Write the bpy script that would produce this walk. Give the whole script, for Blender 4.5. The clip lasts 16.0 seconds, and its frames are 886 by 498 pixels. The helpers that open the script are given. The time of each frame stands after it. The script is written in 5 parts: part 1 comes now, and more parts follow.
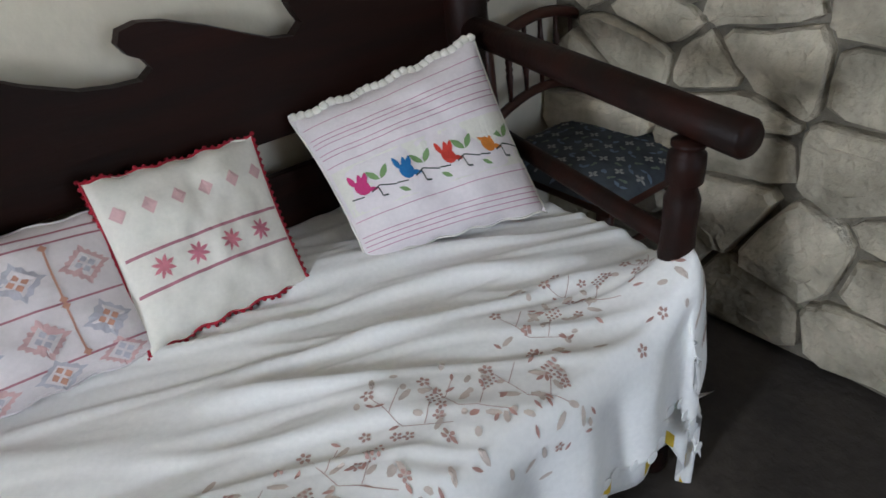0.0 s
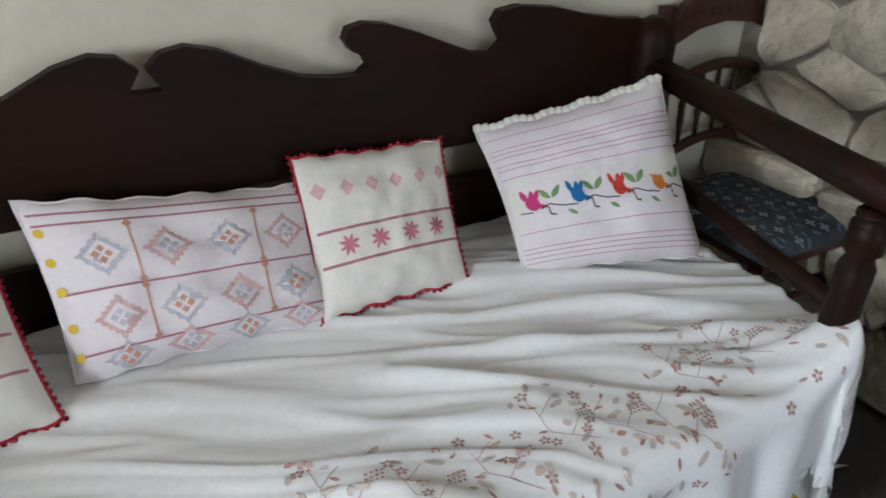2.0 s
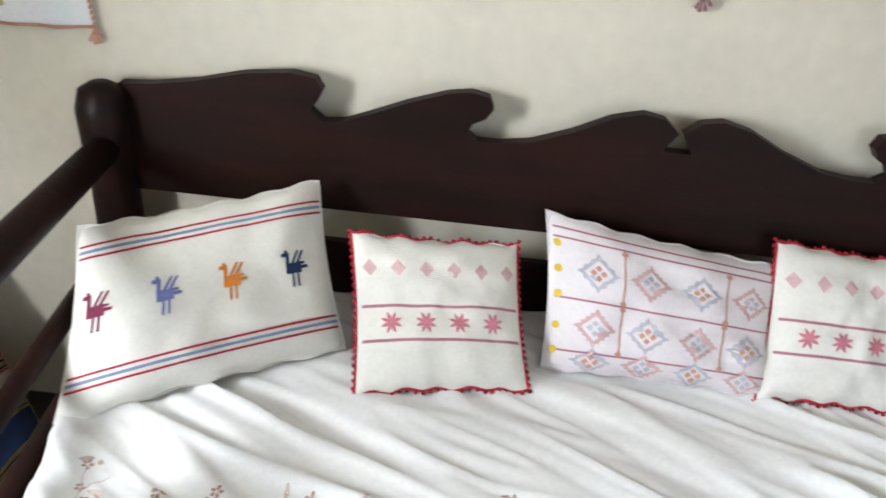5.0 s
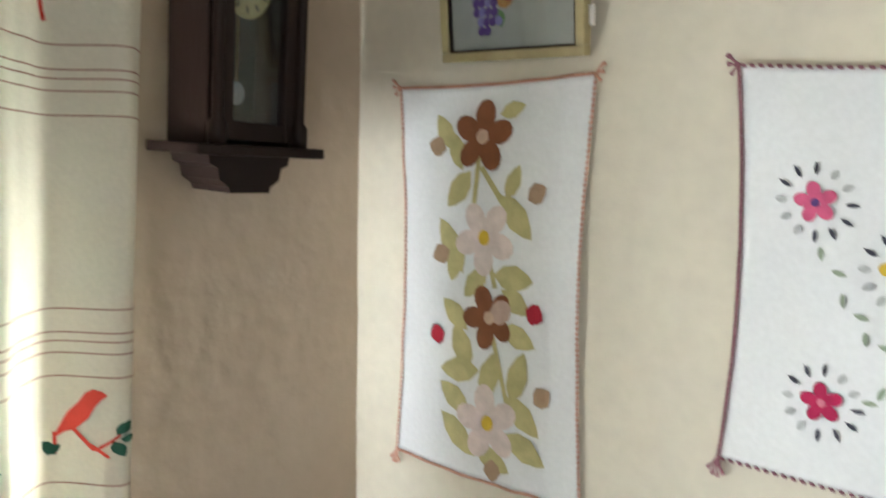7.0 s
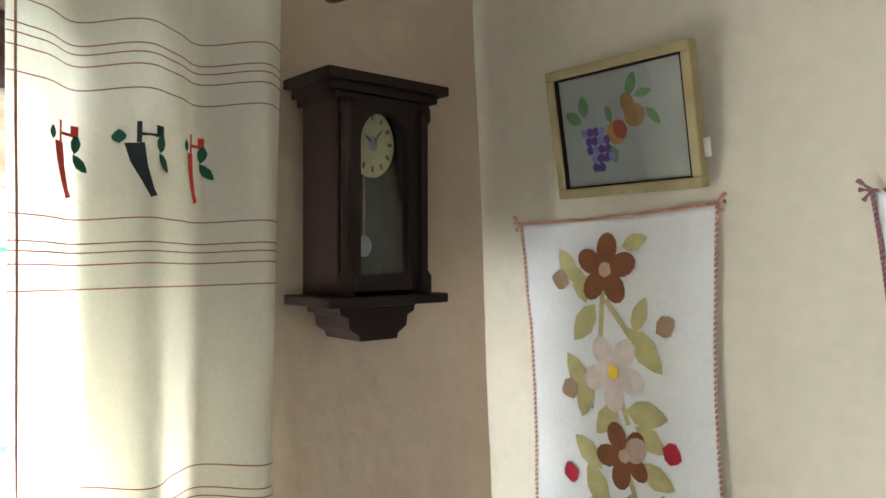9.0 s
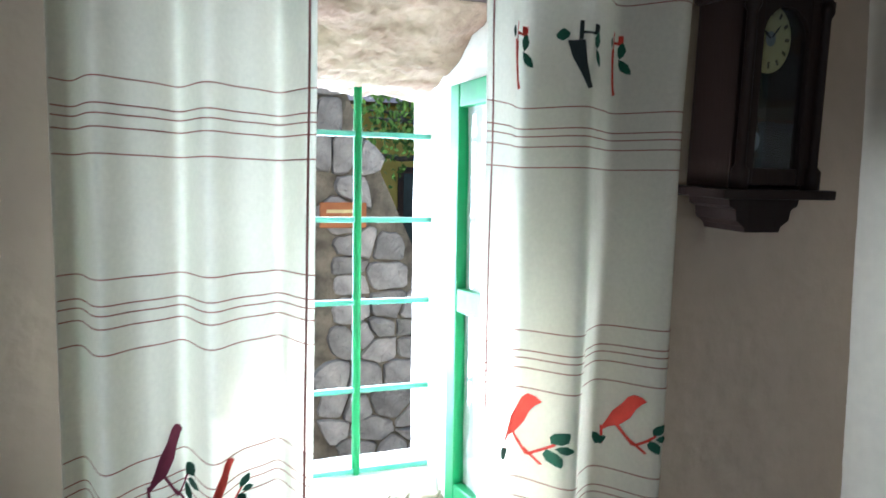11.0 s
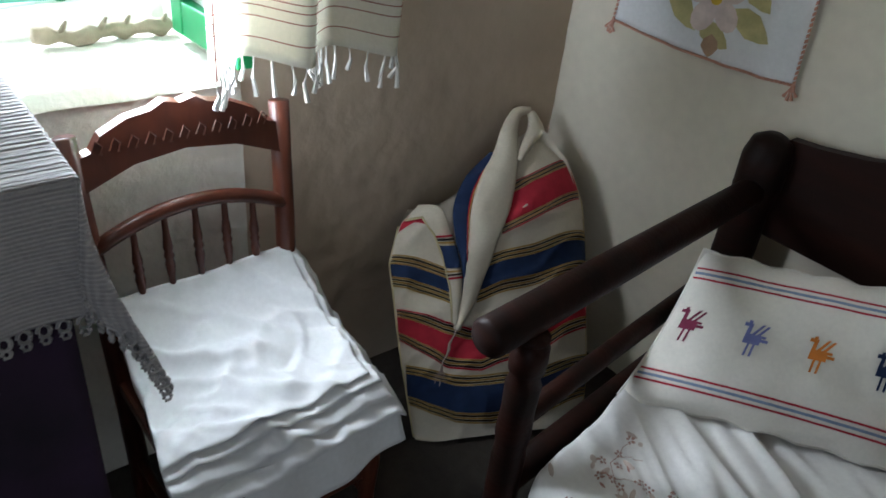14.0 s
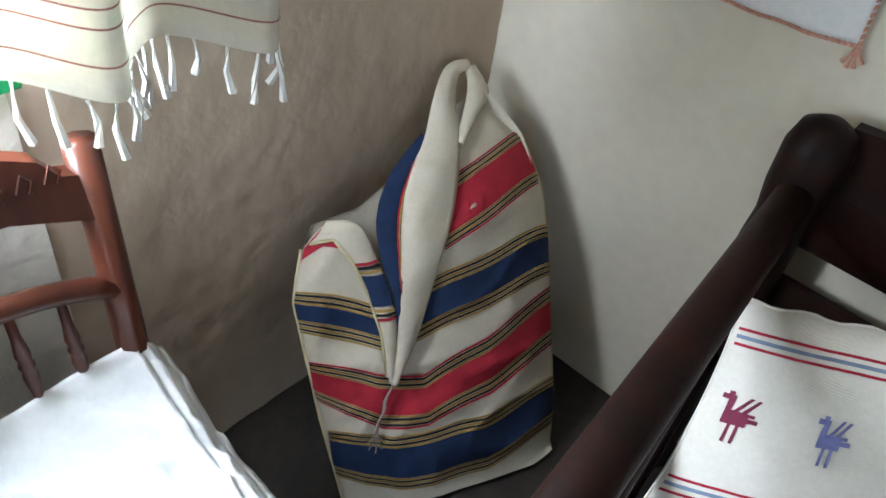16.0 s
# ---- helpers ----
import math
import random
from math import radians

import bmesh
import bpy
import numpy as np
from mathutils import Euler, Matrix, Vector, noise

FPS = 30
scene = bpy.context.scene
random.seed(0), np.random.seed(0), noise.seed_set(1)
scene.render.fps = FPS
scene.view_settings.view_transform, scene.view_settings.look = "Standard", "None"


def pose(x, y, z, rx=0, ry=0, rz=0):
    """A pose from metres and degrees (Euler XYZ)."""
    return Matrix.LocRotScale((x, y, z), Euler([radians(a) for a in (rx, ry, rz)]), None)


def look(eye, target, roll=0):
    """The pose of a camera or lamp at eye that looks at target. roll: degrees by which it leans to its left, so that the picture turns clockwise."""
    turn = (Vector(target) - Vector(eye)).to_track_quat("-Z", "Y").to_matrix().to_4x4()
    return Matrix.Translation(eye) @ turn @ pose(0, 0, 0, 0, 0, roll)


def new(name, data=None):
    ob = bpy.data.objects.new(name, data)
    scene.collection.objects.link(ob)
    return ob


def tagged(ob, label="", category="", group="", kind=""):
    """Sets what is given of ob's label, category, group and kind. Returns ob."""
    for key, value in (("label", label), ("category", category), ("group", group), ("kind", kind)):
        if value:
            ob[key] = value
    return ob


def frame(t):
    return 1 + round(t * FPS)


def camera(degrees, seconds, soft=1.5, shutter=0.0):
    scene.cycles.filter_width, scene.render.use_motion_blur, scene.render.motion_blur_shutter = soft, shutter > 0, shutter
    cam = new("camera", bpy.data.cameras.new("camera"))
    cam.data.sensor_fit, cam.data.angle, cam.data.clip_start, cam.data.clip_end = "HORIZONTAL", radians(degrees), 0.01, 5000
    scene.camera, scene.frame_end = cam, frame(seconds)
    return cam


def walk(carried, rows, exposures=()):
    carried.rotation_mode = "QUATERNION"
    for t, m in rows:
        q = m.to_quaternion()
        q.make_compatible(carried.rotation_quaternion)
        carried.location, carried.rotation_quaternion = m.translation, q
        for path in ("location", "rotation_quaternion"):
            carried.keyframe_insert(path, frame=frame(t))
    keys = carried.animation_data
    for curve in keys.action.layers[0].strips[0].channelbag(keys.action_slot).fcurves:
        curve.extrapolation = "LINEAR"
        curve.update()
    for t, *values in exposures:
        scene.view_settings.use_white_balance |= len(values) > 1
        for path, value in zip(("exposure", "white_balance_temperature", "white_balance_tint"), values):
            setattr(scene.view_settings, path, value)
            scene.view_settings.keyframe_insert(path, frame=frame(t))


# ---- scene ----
cam = camera(61.8, 16.0, 1.5, 0.35)
PATH = [
    (0, (1.912, -1.462, 1.318), (2.97, -0.123, 0.274), -4.5),
    (0.5, (1.873, -1.469, 1.322), (2.899, -0.104, 0.281), -3.5),
    (1, (1.821, -1.479, 1.334), (2.837, -0.087, 0.317), -2.1),
    (1.5, (1.771, -1.474, 1.348), (2.743, -0.021, 0.376), 0.8),
    (2, (1.756, -1.447, 1.353), (2.617, 0.058, 0.356), 1.3),
    (2.5, (1.76, -1.438, 1.343), (2.428, 0.152, 0.331), 2.1),
    (3, (1.746, -1.435, 1.352), (2.227, 0.204, 0.312), 2.6),
    (3.2, (1.751, -1.472, 1.346), (2.127, 0.211, 0.333), 2.0),
    (5.3, (1.408, -1.545, 1.487), (1.284, 0.183, 0.488), 6.3),
    (5.5, (1.353, -1.58, 1.47), (1.143, 0.21, 0.603), 6.7),
    (6, (1.345, -1.582, 1.583), (0.749, 0.202, 0.903), 3.2),
    (6.5, (1.349, -1.506, 1.71), (0.479, 0.237, 1.258), -0.7),
    (7, (1.417, -1.423, 1.755), (0.183, 0.139, 1.563), 1.1),
    (7.5, (1.444, -1.387, 1.816), (-0.001, -0.005, 1.783), -0.3),
    (8, (1.455, -1.388, 1.837), (-0.005, -0.021, 1.842), -2.3),
    (8.5, (1.469, -1.387, 1.838), (-0.043, -0.078, 1.867), -2.4),
    (9, (1.453, -1.413, 1.841), (-0.052, -0.098, 1.923), -2.0),
    (9.5, (1.441, -1.443, 1.849), (-0.243, -0.369, 1.948), 0.2),
    (9.7, (1.426, -1.479, 1.813), (-0.345, -0.56, 1.951), -0.7),
    (11.8, (1.472, -1.79, 1.778), (-0.366, -1.097, 1.402), -0.4),
    (12, (1.478, -1.78, 1.726), (-0.29, -1.0, 1.208), 0.8),
    (12.5, (1.493, -1.766, 1.633), (-0.06, -0.778, 0.852), 2.2),
    (13, (1.467, -1.727, 1.58), (0.093, -0.693, 0.558), 4.9),
    (13.5, (1.438, -1.698, 1.552), (0.172, -0.613, 0.446), 5.7),
    (14, (1.422, -1.687, 1.56), (0.178, -0.55, 0.483), 6.8),
    (14.5, (1.271, -1.568, 1.538), (0.08, -0.353, 0.487), 7.3),
    (15, (1.092, -1.361, 1.523), (-0.028, -0.204, 0.337), 8.8),
    (15.5, (0.944, -1.309, 1.493), (0.025, -0.15, 0.147), 10.2),
    (16, (0.894, -1.303, 1.505), (0.018, -0.091, 0.177), 9.7),
]
walk(cam, [(t, look(eye, target, roll)) for t, eye, target, roll in PATH],
     exposures=[(0, 1.56, 5550, 10), (3.2, 1.72, 5600, 9), (5.3, 2.25, 5650, 9), (6.0, 2.25, 5750, 8), (7.0, 2.05, 5900, 8), (9.7, 1.95, 6000, 9), (11.6, 0.4, 4900, 8),
                (12.5, -0.1, 5100, 7), (13.5, 0.4, 5350, 8), (14.5, 0.98, 5450, 8), (15.0, 1.25, 5450, 8), (16.0, 1.7, 5350, 8)])

from mathutils.geometry import tessellate_polygon

# ---- light ----
world = bpy.data.worlds.new("world")
scene.world = world
world.use_nodes = True
wn = world.node_tree.nodes
sky = wn.new("ShaderNodeTexSky")
sky.sky_type, sky.sun_disc = "NISHITA", False
SUN_EL, SUN_AZ = radians(37), math.atan2(-1.0, -0.10)
sky.sun_elevation, sky.sun_rotation = SUN_EL, radians(264)
world.node_tree.links.new(sky.outputs[0], wn["Background"].inputs[0])
wn["Background"].inputs[1].default_value = 0.07
sun = new("sun", bpy.data.lights.new("sun", "SUN"))
sun.data.energy, sun.data.angle, sun.data.color = 5.0, radians(0.5), (1, 0.95, 0.86)
sun.matrix_world = look((-5, -0.4, 5 * 0.76), (0, 0.1, 0))


def opening_light(name, eye, target, w, h, power, colour):
    ob = new(name, bpy.data.lights.new(name, "AREA"))
    ob.data.shape, ob.data.size, ob.data.size_y, ob.data.energy, ob.data.color = "RECTANGLE", w, h, power, colour
    ob.matrix_world = look(eye, target)


opening_light("window_daylight", (-1.25, -1.39, 1.5), (1, -1.3, 1.2), 1.2, 1.2, 62, (0.95, 0.98, 1))
# Added lamp between the curtains, standing in for sunlight bounced off sill and cloth.
opening_light("sill_bounce_fill", (0.07, -1.33, 1.28), (1.2, -0.65, 1.40), 0.34, 0.5, 12, (1, 0.975, 0.93))
# Added fill lamp behind the camera, set in an assumed doorway out of view.
opening_light("unseen_doorway_fill", (2.9, -3.55, 1.15), (1.7, 0, 0.85), 0.95, 1.9, 5, (0.98, 0.99, 1))

# ---- materials ----


def mat(name, c, rough=0.8, c2=None, scale=6.0, fine=60.0, bump=0.2, dist=0.004, metal=0.0, weave=0.0, spec=0.4, stretch=(1, 1, 1), rnd=0.0, sheen=0.0, through_light=0.0, grain=0.16):
    m = bpy.data.materials.new(name)
    m.use_nodes = True
    nt = m.node_tree
    n, ln = nt.nodes, nt.links.new
    b = n["Principled BSDF"]
    b.inputs["Roughness"].default_value, b.inputs["Metallic"].default_value = rough, metal
    b.inputs["Specular IOR Level"].default_value = spec
    if sheen:
        b.inputs["Sheen Weight"].default_value = sheen
    co, mp = n.new("ShaderNodeTexCoord"), n.new("ShaderNodeMapping")
    mp.inputs["Scale"].default_value = stretch
    ln(co.outputs["Object"], mp.inputs[0])
    a, f = n.new("ShaderNodeTexNoise"), n.new("ShaderNodeTexNoise")
    for node, s in ((a, scale), (f, fine)):
        node.inputs["Scale"].default_value, node.inputs["Detail"].default_value = s, 5
        ln(mp.outputs[0], node.inputs["Vector"])
    c2 = c2 or [x * 0.72 for x in c]
    mix, mix2 = n.new("ShaderNodeMix"), n.new("ShaderNodeMix")
    for q in (mix, mix2):
        q.data_type = "RGBA"
    ramp = n.new("ShaderNodeMapRange")
    ramp.inputs[1].default_value, ramp.inputs[2].default_value = 0.35, 0.68
    ln(a.outputs["Fac"], ramp.inputs[0])
    ln(ramp.outputs[0], mix.inputs["Factor"])
    mix.inputs["A"].default_value, mix.inputs["B"].default_value = (*c, 1), (*c2, 1)
    mix2.blend_type = "MULTIPLY"
    mix2.inputs["Factor"].default_value = grain
    ln(mix.outputs["Result"], mix2.inputs["A"])
    ln(f.outputs["Fac"], mix2.inputs["B"])
    out = mix2.outputs["Result"]
    hs = n.new("ShaderNodeHueSaturation")
    hs.inputs["Value"].default_value = 1.0 + grain / 2
    if rnd:
        oi, mr = n.new("ShaderNodeObjectInfo"), n.new("ShaderNodeMapRange")
        mr.inputs[3].default_value, mr.inputs[4].default_value = 1.08 - rnd, 1.08 + rnd
        ln(oi.outputs["Random"], mr.inputs[0])
        ln(mr.outputs[0], hs.inputs["Value"])
    ln(out, hs.inputs["Color"])
    ln(hs.outputs[0], b.inputs["Base Color"])
    bp = n.new("ShaderNodeBump")
    bp.inputs["Strength"].default_value, bp.inputs["Distance"].default_value = bump, dist
    h = f.outputs["Fac"]
    if weave:
        w1, w2, mm = n.new("ShaderNodeTexWave"), n.new("ShaderNodeTexWave"), n.new("ShaderNodeMath")
        for w, d in ((w1, "X"), (w2, "Z")):
            w.bands_direction = d
            w.inputs["Scale"].default_value, w.inputs["Distortion"].default_value = weave, 1.5
            ln(co.outputs["Object"], w.inputs["Vector"])
        ln(w1.outputs["Fac"], mm.inputs[0])
        ln(w2.outputs["Fac"], mm.inputs[1])
        h = mm.outputs[0]
    else:
        mm = n.new("ShaderNodeMath")
        mm.operation = "MULTIPLY_ADD"
        mm.inputs[1].default_value = 1.5
        ln(a.outputs["Fac"], mm.inputs[0])
        ln(f.outputs["Fac"], mm.inputs[2])
        h = mm.outputs[0]
    ln(h, bp.inputs["Height"])
    ln(bp.outputs[0], b.inputs["Normal"])
    if through_light:
        tr, ms = n.new("ShaderNodeBsdfTranslucent"), n.new("ShaderNodeMixShader")
        ms.inputs[0].default_value = through_light
        ln(hs.outputs[0], tr.inputs["Color"])
        ln(b.outputs[0], ms.inputs[1])
        ln(tr.outputs[0], ms.inputs[2])
        ln(ms.outputs[0], n["Material Output"].inputs["Surface"])
    return m


def glass(name, tint=(0.9, 0.95, 0.95)):
    m = bpy.data.materials.new(name)
    m.use_nodes = True
    b = m.node_tree.nodes["Principled BSDF"]
    b.inputs["Base Color"].default_value = (*tint, 1)
    b.inputs["Roughness"].default_value, b.inputs["Transmission Weight"].default_value, b.inputs["IOR"].default_value = 0.03, 1.0, 1.45
    return m


PLASTER = mat("cream_plaster", (0.72, 0.66, 0.54), 0.9, (0.66, 0.61, 0.50), 2.5, 26, 0.5, 0.004)
PLASTER_ROUGH = mat("rough_tan_plaster", (0.56, 0.46, 0.35), 0.92, (0.49, 0.40, 0.305), 2.5, 20, 0.6, 0.005)
WHITEWASH = mat("whitewash", (0.82, 0.8, 0.74), 0.9, (0.7, 0.67, 0.58), 4, 30, 0.8, 0.008)
# Ceiling is out of view; kept pale so it bounces light onto upper walls.
CEIL = mat("unseen_pale_ceiling", (0.66, 0.60, 0.50), 0.85, None, 3, 40)
FLOOR = mat("dark_earth_floor", (0.055, 0.045, 0.036), 0.8, (0.024, 0.02, 0.017), 3.5, 30, 0.8, 0.01, grain=0.5)
MORTAR = mat("grey_mortar", (0.24, 0.21, 0.16), 0.95, (0.10, 0.09, 0.07), 9, 50, 0.9, 0.012)
STONE = mat("cream_fieldstone", (0.62, 0.55, 0.42), 0.9, (0.36, 0.32, 0.24), 7, 34, 1.0, 0.016, rnd=0.22, grain=0.45)
STONE_OUT = mat("grey_fieldstone", (0.50, 0.48, 0.45), 0.9, (0.26, 0.25, 0.24), 6, 30, 1.0, 0.016, rnd=0.3, grain=0.35)
DARKWOOD = mat("dark_stained_wood", (0.011, 0.006, 0.0045), 0.48, (0.022, 0.007, 0.0045), 5, 40, 0.35, 0.002, spec=0.13, stretch=(0.4, 3, 3))
CHAIRWOOD = mat("red_brown_wood", (0.10, 0.028, 0.014), 0.3, (0.055, 0.016, 0.009), 7, 50, 0.2, 0.002, stretch=(2, 2, 0.5))
CHAIRDARK = mat("dark_chair_wood", (0.035, 0.013, 0.009), 0.35, (0.055, 0.016, 0.010), 7, 50, 0.2, 0.002)
CLOCKWOOD = mat("dark_clock_wood", (0.016, 0.009, 0.007), 0.5, (0.02, 0.010, 0.007), 6, 45, 0.3, 0.002, spec=0.2, stretch=(3, 3, 0.5))
LINTEL = mat("old_lintel_wood", (0.07, 0.035, 0.02), 0.7, (0.035, 0.018, 0.012), 6, 40, 0.7, 0.006, stretch=(3, 0.4, 3))
SHEET = mat("white_cotton", (0.86, 0.85, 0.83), 0.85, (0.80, 0.79, 0.77), 3, 90, 0.15, 0.002, sheen=0.2)
SHEET_COOL = mat("bluish_white_cotton", (0.78, 0.79, 0.80), 0.85, (0.73, 0.74, 0.75), 3, 90, 0.15, 0.002)
LINEN = mat("natural_white_linen", (0.80, 0.77, 0.70), 0.88, (0.74, 0.71, 0.64), 5, 120, 0.25, 0.0015, weave=160)
LINEN_PINK = mat("pale_pinkish_linen", (0.80, 0.74, 0.75), 0.88, (0.75, 0.69, 0.70), 5, 120, 0.25, 0.0015, weave=160)
CURTAIN = mat("cream_curtain_cotton", (0.84, 0.82, 0.74), 0.85, (0.80, 0.78, 0.70), 3, 120, 0.2, 0.001, weave=180, through_light=0.5)
BAGCLOTH = mat("undyed_wool_weave", (0.68, 0.62, 0.50), 0.92, (0.60, 0.54, 0.43), 8, 120, 0.4, 0.002, weave=140)
RIBBED = mat("ribbed_grey_cotton", (0.46, 0.44, 0.43), 0.9, (0.38, 0.36, 0.36), 5, 90, 0.6, 0.004, weave=52)
PURPLE = mat("dark_purple_cloth", (0.03, 0.015, 0.04), 0.9, (0.015, 0.01, 0.02), 8, 60)
GREEN = mat("green_paint", (0.03, 0.30, 0.09), 0.45, (0.02, 0.22, 0.07), 8, 60, 0.25, 0.002)
BARPAINT = mat("pale_green_bar_paint", (0.10, 0.42, 0.28), 0.45, (0.2, 0.5, 0.4), 10, 60)
FRAMEGOLD = mat("dull_gold_frame", (0.42, 0.35, 0.18), 0.5, (0.32, 0.26, 0.13), 12, 60, 0.3, 0.002)
PICBACK = mat("greyish_picture_ground", (0.38, 0.35, 0.30), 0.8, (0.32, 0.30, 0.26), 14, 90)
BRASS = mat("aged_brass", (0.30, 0.23, 0.10), 0.45, (0.18, 0.13, 0.06), 12, 60, metal=0.8)
DIAL = mat("yellowed_dial", (0.44, 0.38, 0.17), 0.6, (0.36, 0.30, 0.13), 14, 60)
CLOCKIN = mat("dark_green_clock_back", (0.035, 0.05, 0.045), 0.25, None, 5, 40)
BLACK = mat("black_thread", (0.012, 0.012, 0.012), 0.8)
YELLOWH = mat("yellow_house_plaster", (0.60, 0.45, 0.10), 0.9, (0.5, 0.36, 0.08), 2, 20)
GROUND = mat("dry_ground", (0.30, 0.27, 0.22), 0.95, (0.2, 0.18, 0.14), 1.5, 20, 0.6, 0.02)
ROOFW = mat("outer_wall_plaster", (0.5, 0.46, 0.4), 0.9)
LEAF = mat("leaf_green", (0.08, 0.16, 0.03), 0.5, (0.12, 0.2, 0.04), 3, 20, through_light=0.5)
BARK = mat("grey_bark", (0.12, 0.10, 0.08), 0.95, (0.07, 0.06, 0.05), 12, 50, 0.9, 0.02)
DRIFT = mat("weathered_branch", (0.36, 0.30, 0.22), 0.9, (0.24, 0.2, 0.14), 12, 50, 0.8, 0.006)
SIGNW = mat("orange_sign_wood", (0.42, 0.16, 0.05), 0.6, (0.3, 0.1, 0.03), 8, 40)
FLORALBASE = mat("dark_floral_cushion", (0.055, 0.065, 0.075), 0.9, (0.03, 0.035, 0.045), 20, 90)
GLASS = glass("clear_glass")
THREADS = {}


def thread(key, c):
    if key not in THREADS:
        THREADS[key] = mat(key + "_thread", c, 0.9, [x * 0.8 for x in c], 30, 160, 0.4, 0.0015)
    return THREADS[key]


RED = thread("crimson", (0.42, 0.02, 0.04))
PINK = thread("rose_pink", (0.62, 0.22, 0.28))
PALEPINK = thread("pale_pink", (0.70, 0.46, 0.46))
DUSTY = thread("dusty_rose", (0.46, 0.20, 0.24))
MAG = thread("magenta", (0.58, 0.05, 0.20))
BLUE = thread("blue", (0.03, 0.17, 0.42))
NAVY = thread("navy", (0.012, 0.027, 0.08))
LAV = thread("lavender_blue", (0.20, 0.22, 0.48))
ORANGE = thread("orange", (0.65, 0.22, 0.03))
SCARLET = thread("scarlet", (0.62, 0.06, 0.04))
LGREEN = thread("sage_green", (0.22, 0.34, 0.14))
DGREEN = thread("dark_green", (0.02, 0.10, 0.06))
YEL = thread("yellow", (0.72, 0.50, 0.05))
OLIVE = thread("pale_olive", (0.52, 0.47, 0.22))
BROWN = thread("chestnut_brown", (0.23, 0.085, 0.035))
LBROWN = thread("light_brown", (0.40, 0.27, 0.17))
ROSEBROWN = thread("faded_rose_brown", (0.48, 0.31, 0.27))
BLUSH = thread("blush", (0.74, 0.62, 0.58))
GREYT = thread("pale_grey", (0.50, 0.52, 0.52))
LILAC = thread("lilac_grey", (0.56, 0.54, 0.60))
PEACH = thread("peach_pink", (0.62, 0.33, 0.24))
MAROON = thread("maroon", (0.20, 0.03, 0.07))
MUSTARD = thread("mustard", (0.42, 0.27, 0.08))
PURPLET = thread("grape_purple", (0.12, 0.06, 0.22))
WHITE = thread("white", (0.82, 0.81, 0.77))

# ---- helpers ----


def link(name, bm, material, parent=None, label="", smooth=False):
    me = bpy.data.meshes.new(name)
    bmesh.ops.recalc_face_normals(bm, faces=bm.faces)
    bm.to_mesh(me)
    bm.free()
    me.materials.append(material)
    if smooth:
        me.polygons.foreach_set("use_smooth", [True] * len(me.polygons))
    ob = new(name, me)
    if parent:
        ob.parent = parent
    if label:
        ob["label"] = label
    return ob


def part(name, bm, material, parent, label="", smooth=False):
    return link(name, bm, material, parent, label, smooth)


def thing(name, label, category, group="", m=None):
    ob = new(name)
    ob.empty_display_size = 0.05
    if m is not None:
        ob.matrix_world = m
    return tagged(ob, label, category, group)


def box(x0, x1, y0, y1, z0, z1, bevel=0.0, bm=None, m=None):
    bm = bm or bmesh.new()
    r = bmesh.ops.create_cube(bm, size=1)
    mm = Matrix.Translation(((x0 + x1) / 2, (y0 + y1) / 2, (z0 + z1) / 2)) @ Matrix.Diagonal((abs(x1 - x0), abs(y1 - y0), abs(z1 - z0), 1))
    bmesh.ops.transform(bm, matrix=(m @ mm) if m else mm, verts=r["verts"])
    if bevel:
        es = list({e for v in r["verts"] for e in v.link_edges})
        bmesh.ops.bevel(bm, geom=es, offset=bevel, segments=2, affect="EDGES", profile=0.6)
    return bm


def lathe(profile, seg=20, bm=None, m=None):
    """profile: (radius, height) from the foot up."""
    bm = bm or bmesh.new()
    m = m or Matrix()
    rings = []
    for r, z in profile:
        rings.append([bm.verts.new(m @ Vector((r * math.cos(2 * math.pi * k / seg), r * math.sin(2 * math.pi * k / seg), z))) for k in range(seg)])
    for a, b in zip(rings, rings[1:]):
        for k in range(seg):
            bm.faces.new((a[k], a[(k + 1) % seg], b[(k + 1) % seg], b[k]))
    bm.faces.new(rings[0][::-1])
    bm.faces.new(rings[-1])
    return bm


def axis(p, q):
    p, q = Vector(p), Vector(q)
    return Matrix.Translation(p) @ (q - p).to_track_quat("Z", "Y").to_matrix().to_4x4(), (q - p).length


def rod(p, q, r, r2=None, seg=16, bm=None):
    m, L = axis(p, q)
    r2 = r if r2 is None else r2
    return lathe([(r * 0.8, 0), (r, r * 0.25), (r2, L - r2 * 0.25), (r2 * 0.8, L)], seg, bm, m)


def tube(pts, r, seg=8, bm=None):
    """A bent tube through points; r may be a function of 0..1."""
    bm = bm or bmesh.new()
    pts = [Vector(p) for p in pts]
    rings = []
    for i, p in enumerate(pts):
        d = (pts[min(i + 1, len(pts) - 1)] - pts[max(i - 1, 0)]).normalized()
        q = d.to_track_quat("Z", "Y")
        rr = r(i / (len(pts) - 1)) if callable(r) else r
        rings.append([bm.verts.new(p + q @ Vector((rr * math.cos(2 * math.pi * k / seg), rr * math.sin(2 * math.pi * k / seg), 0))) for k in range(seg)])
    for a, b in zip(rings, rings[1:]):
        for k in range(seg):
            bm.faces.new((a[k], a[(k + 1) % seg], b[(k + 1) % seg], b[k]))
    bm.faces.new(rings[0][::-1])
    bm.faces.new(rings[-1])
    return bm


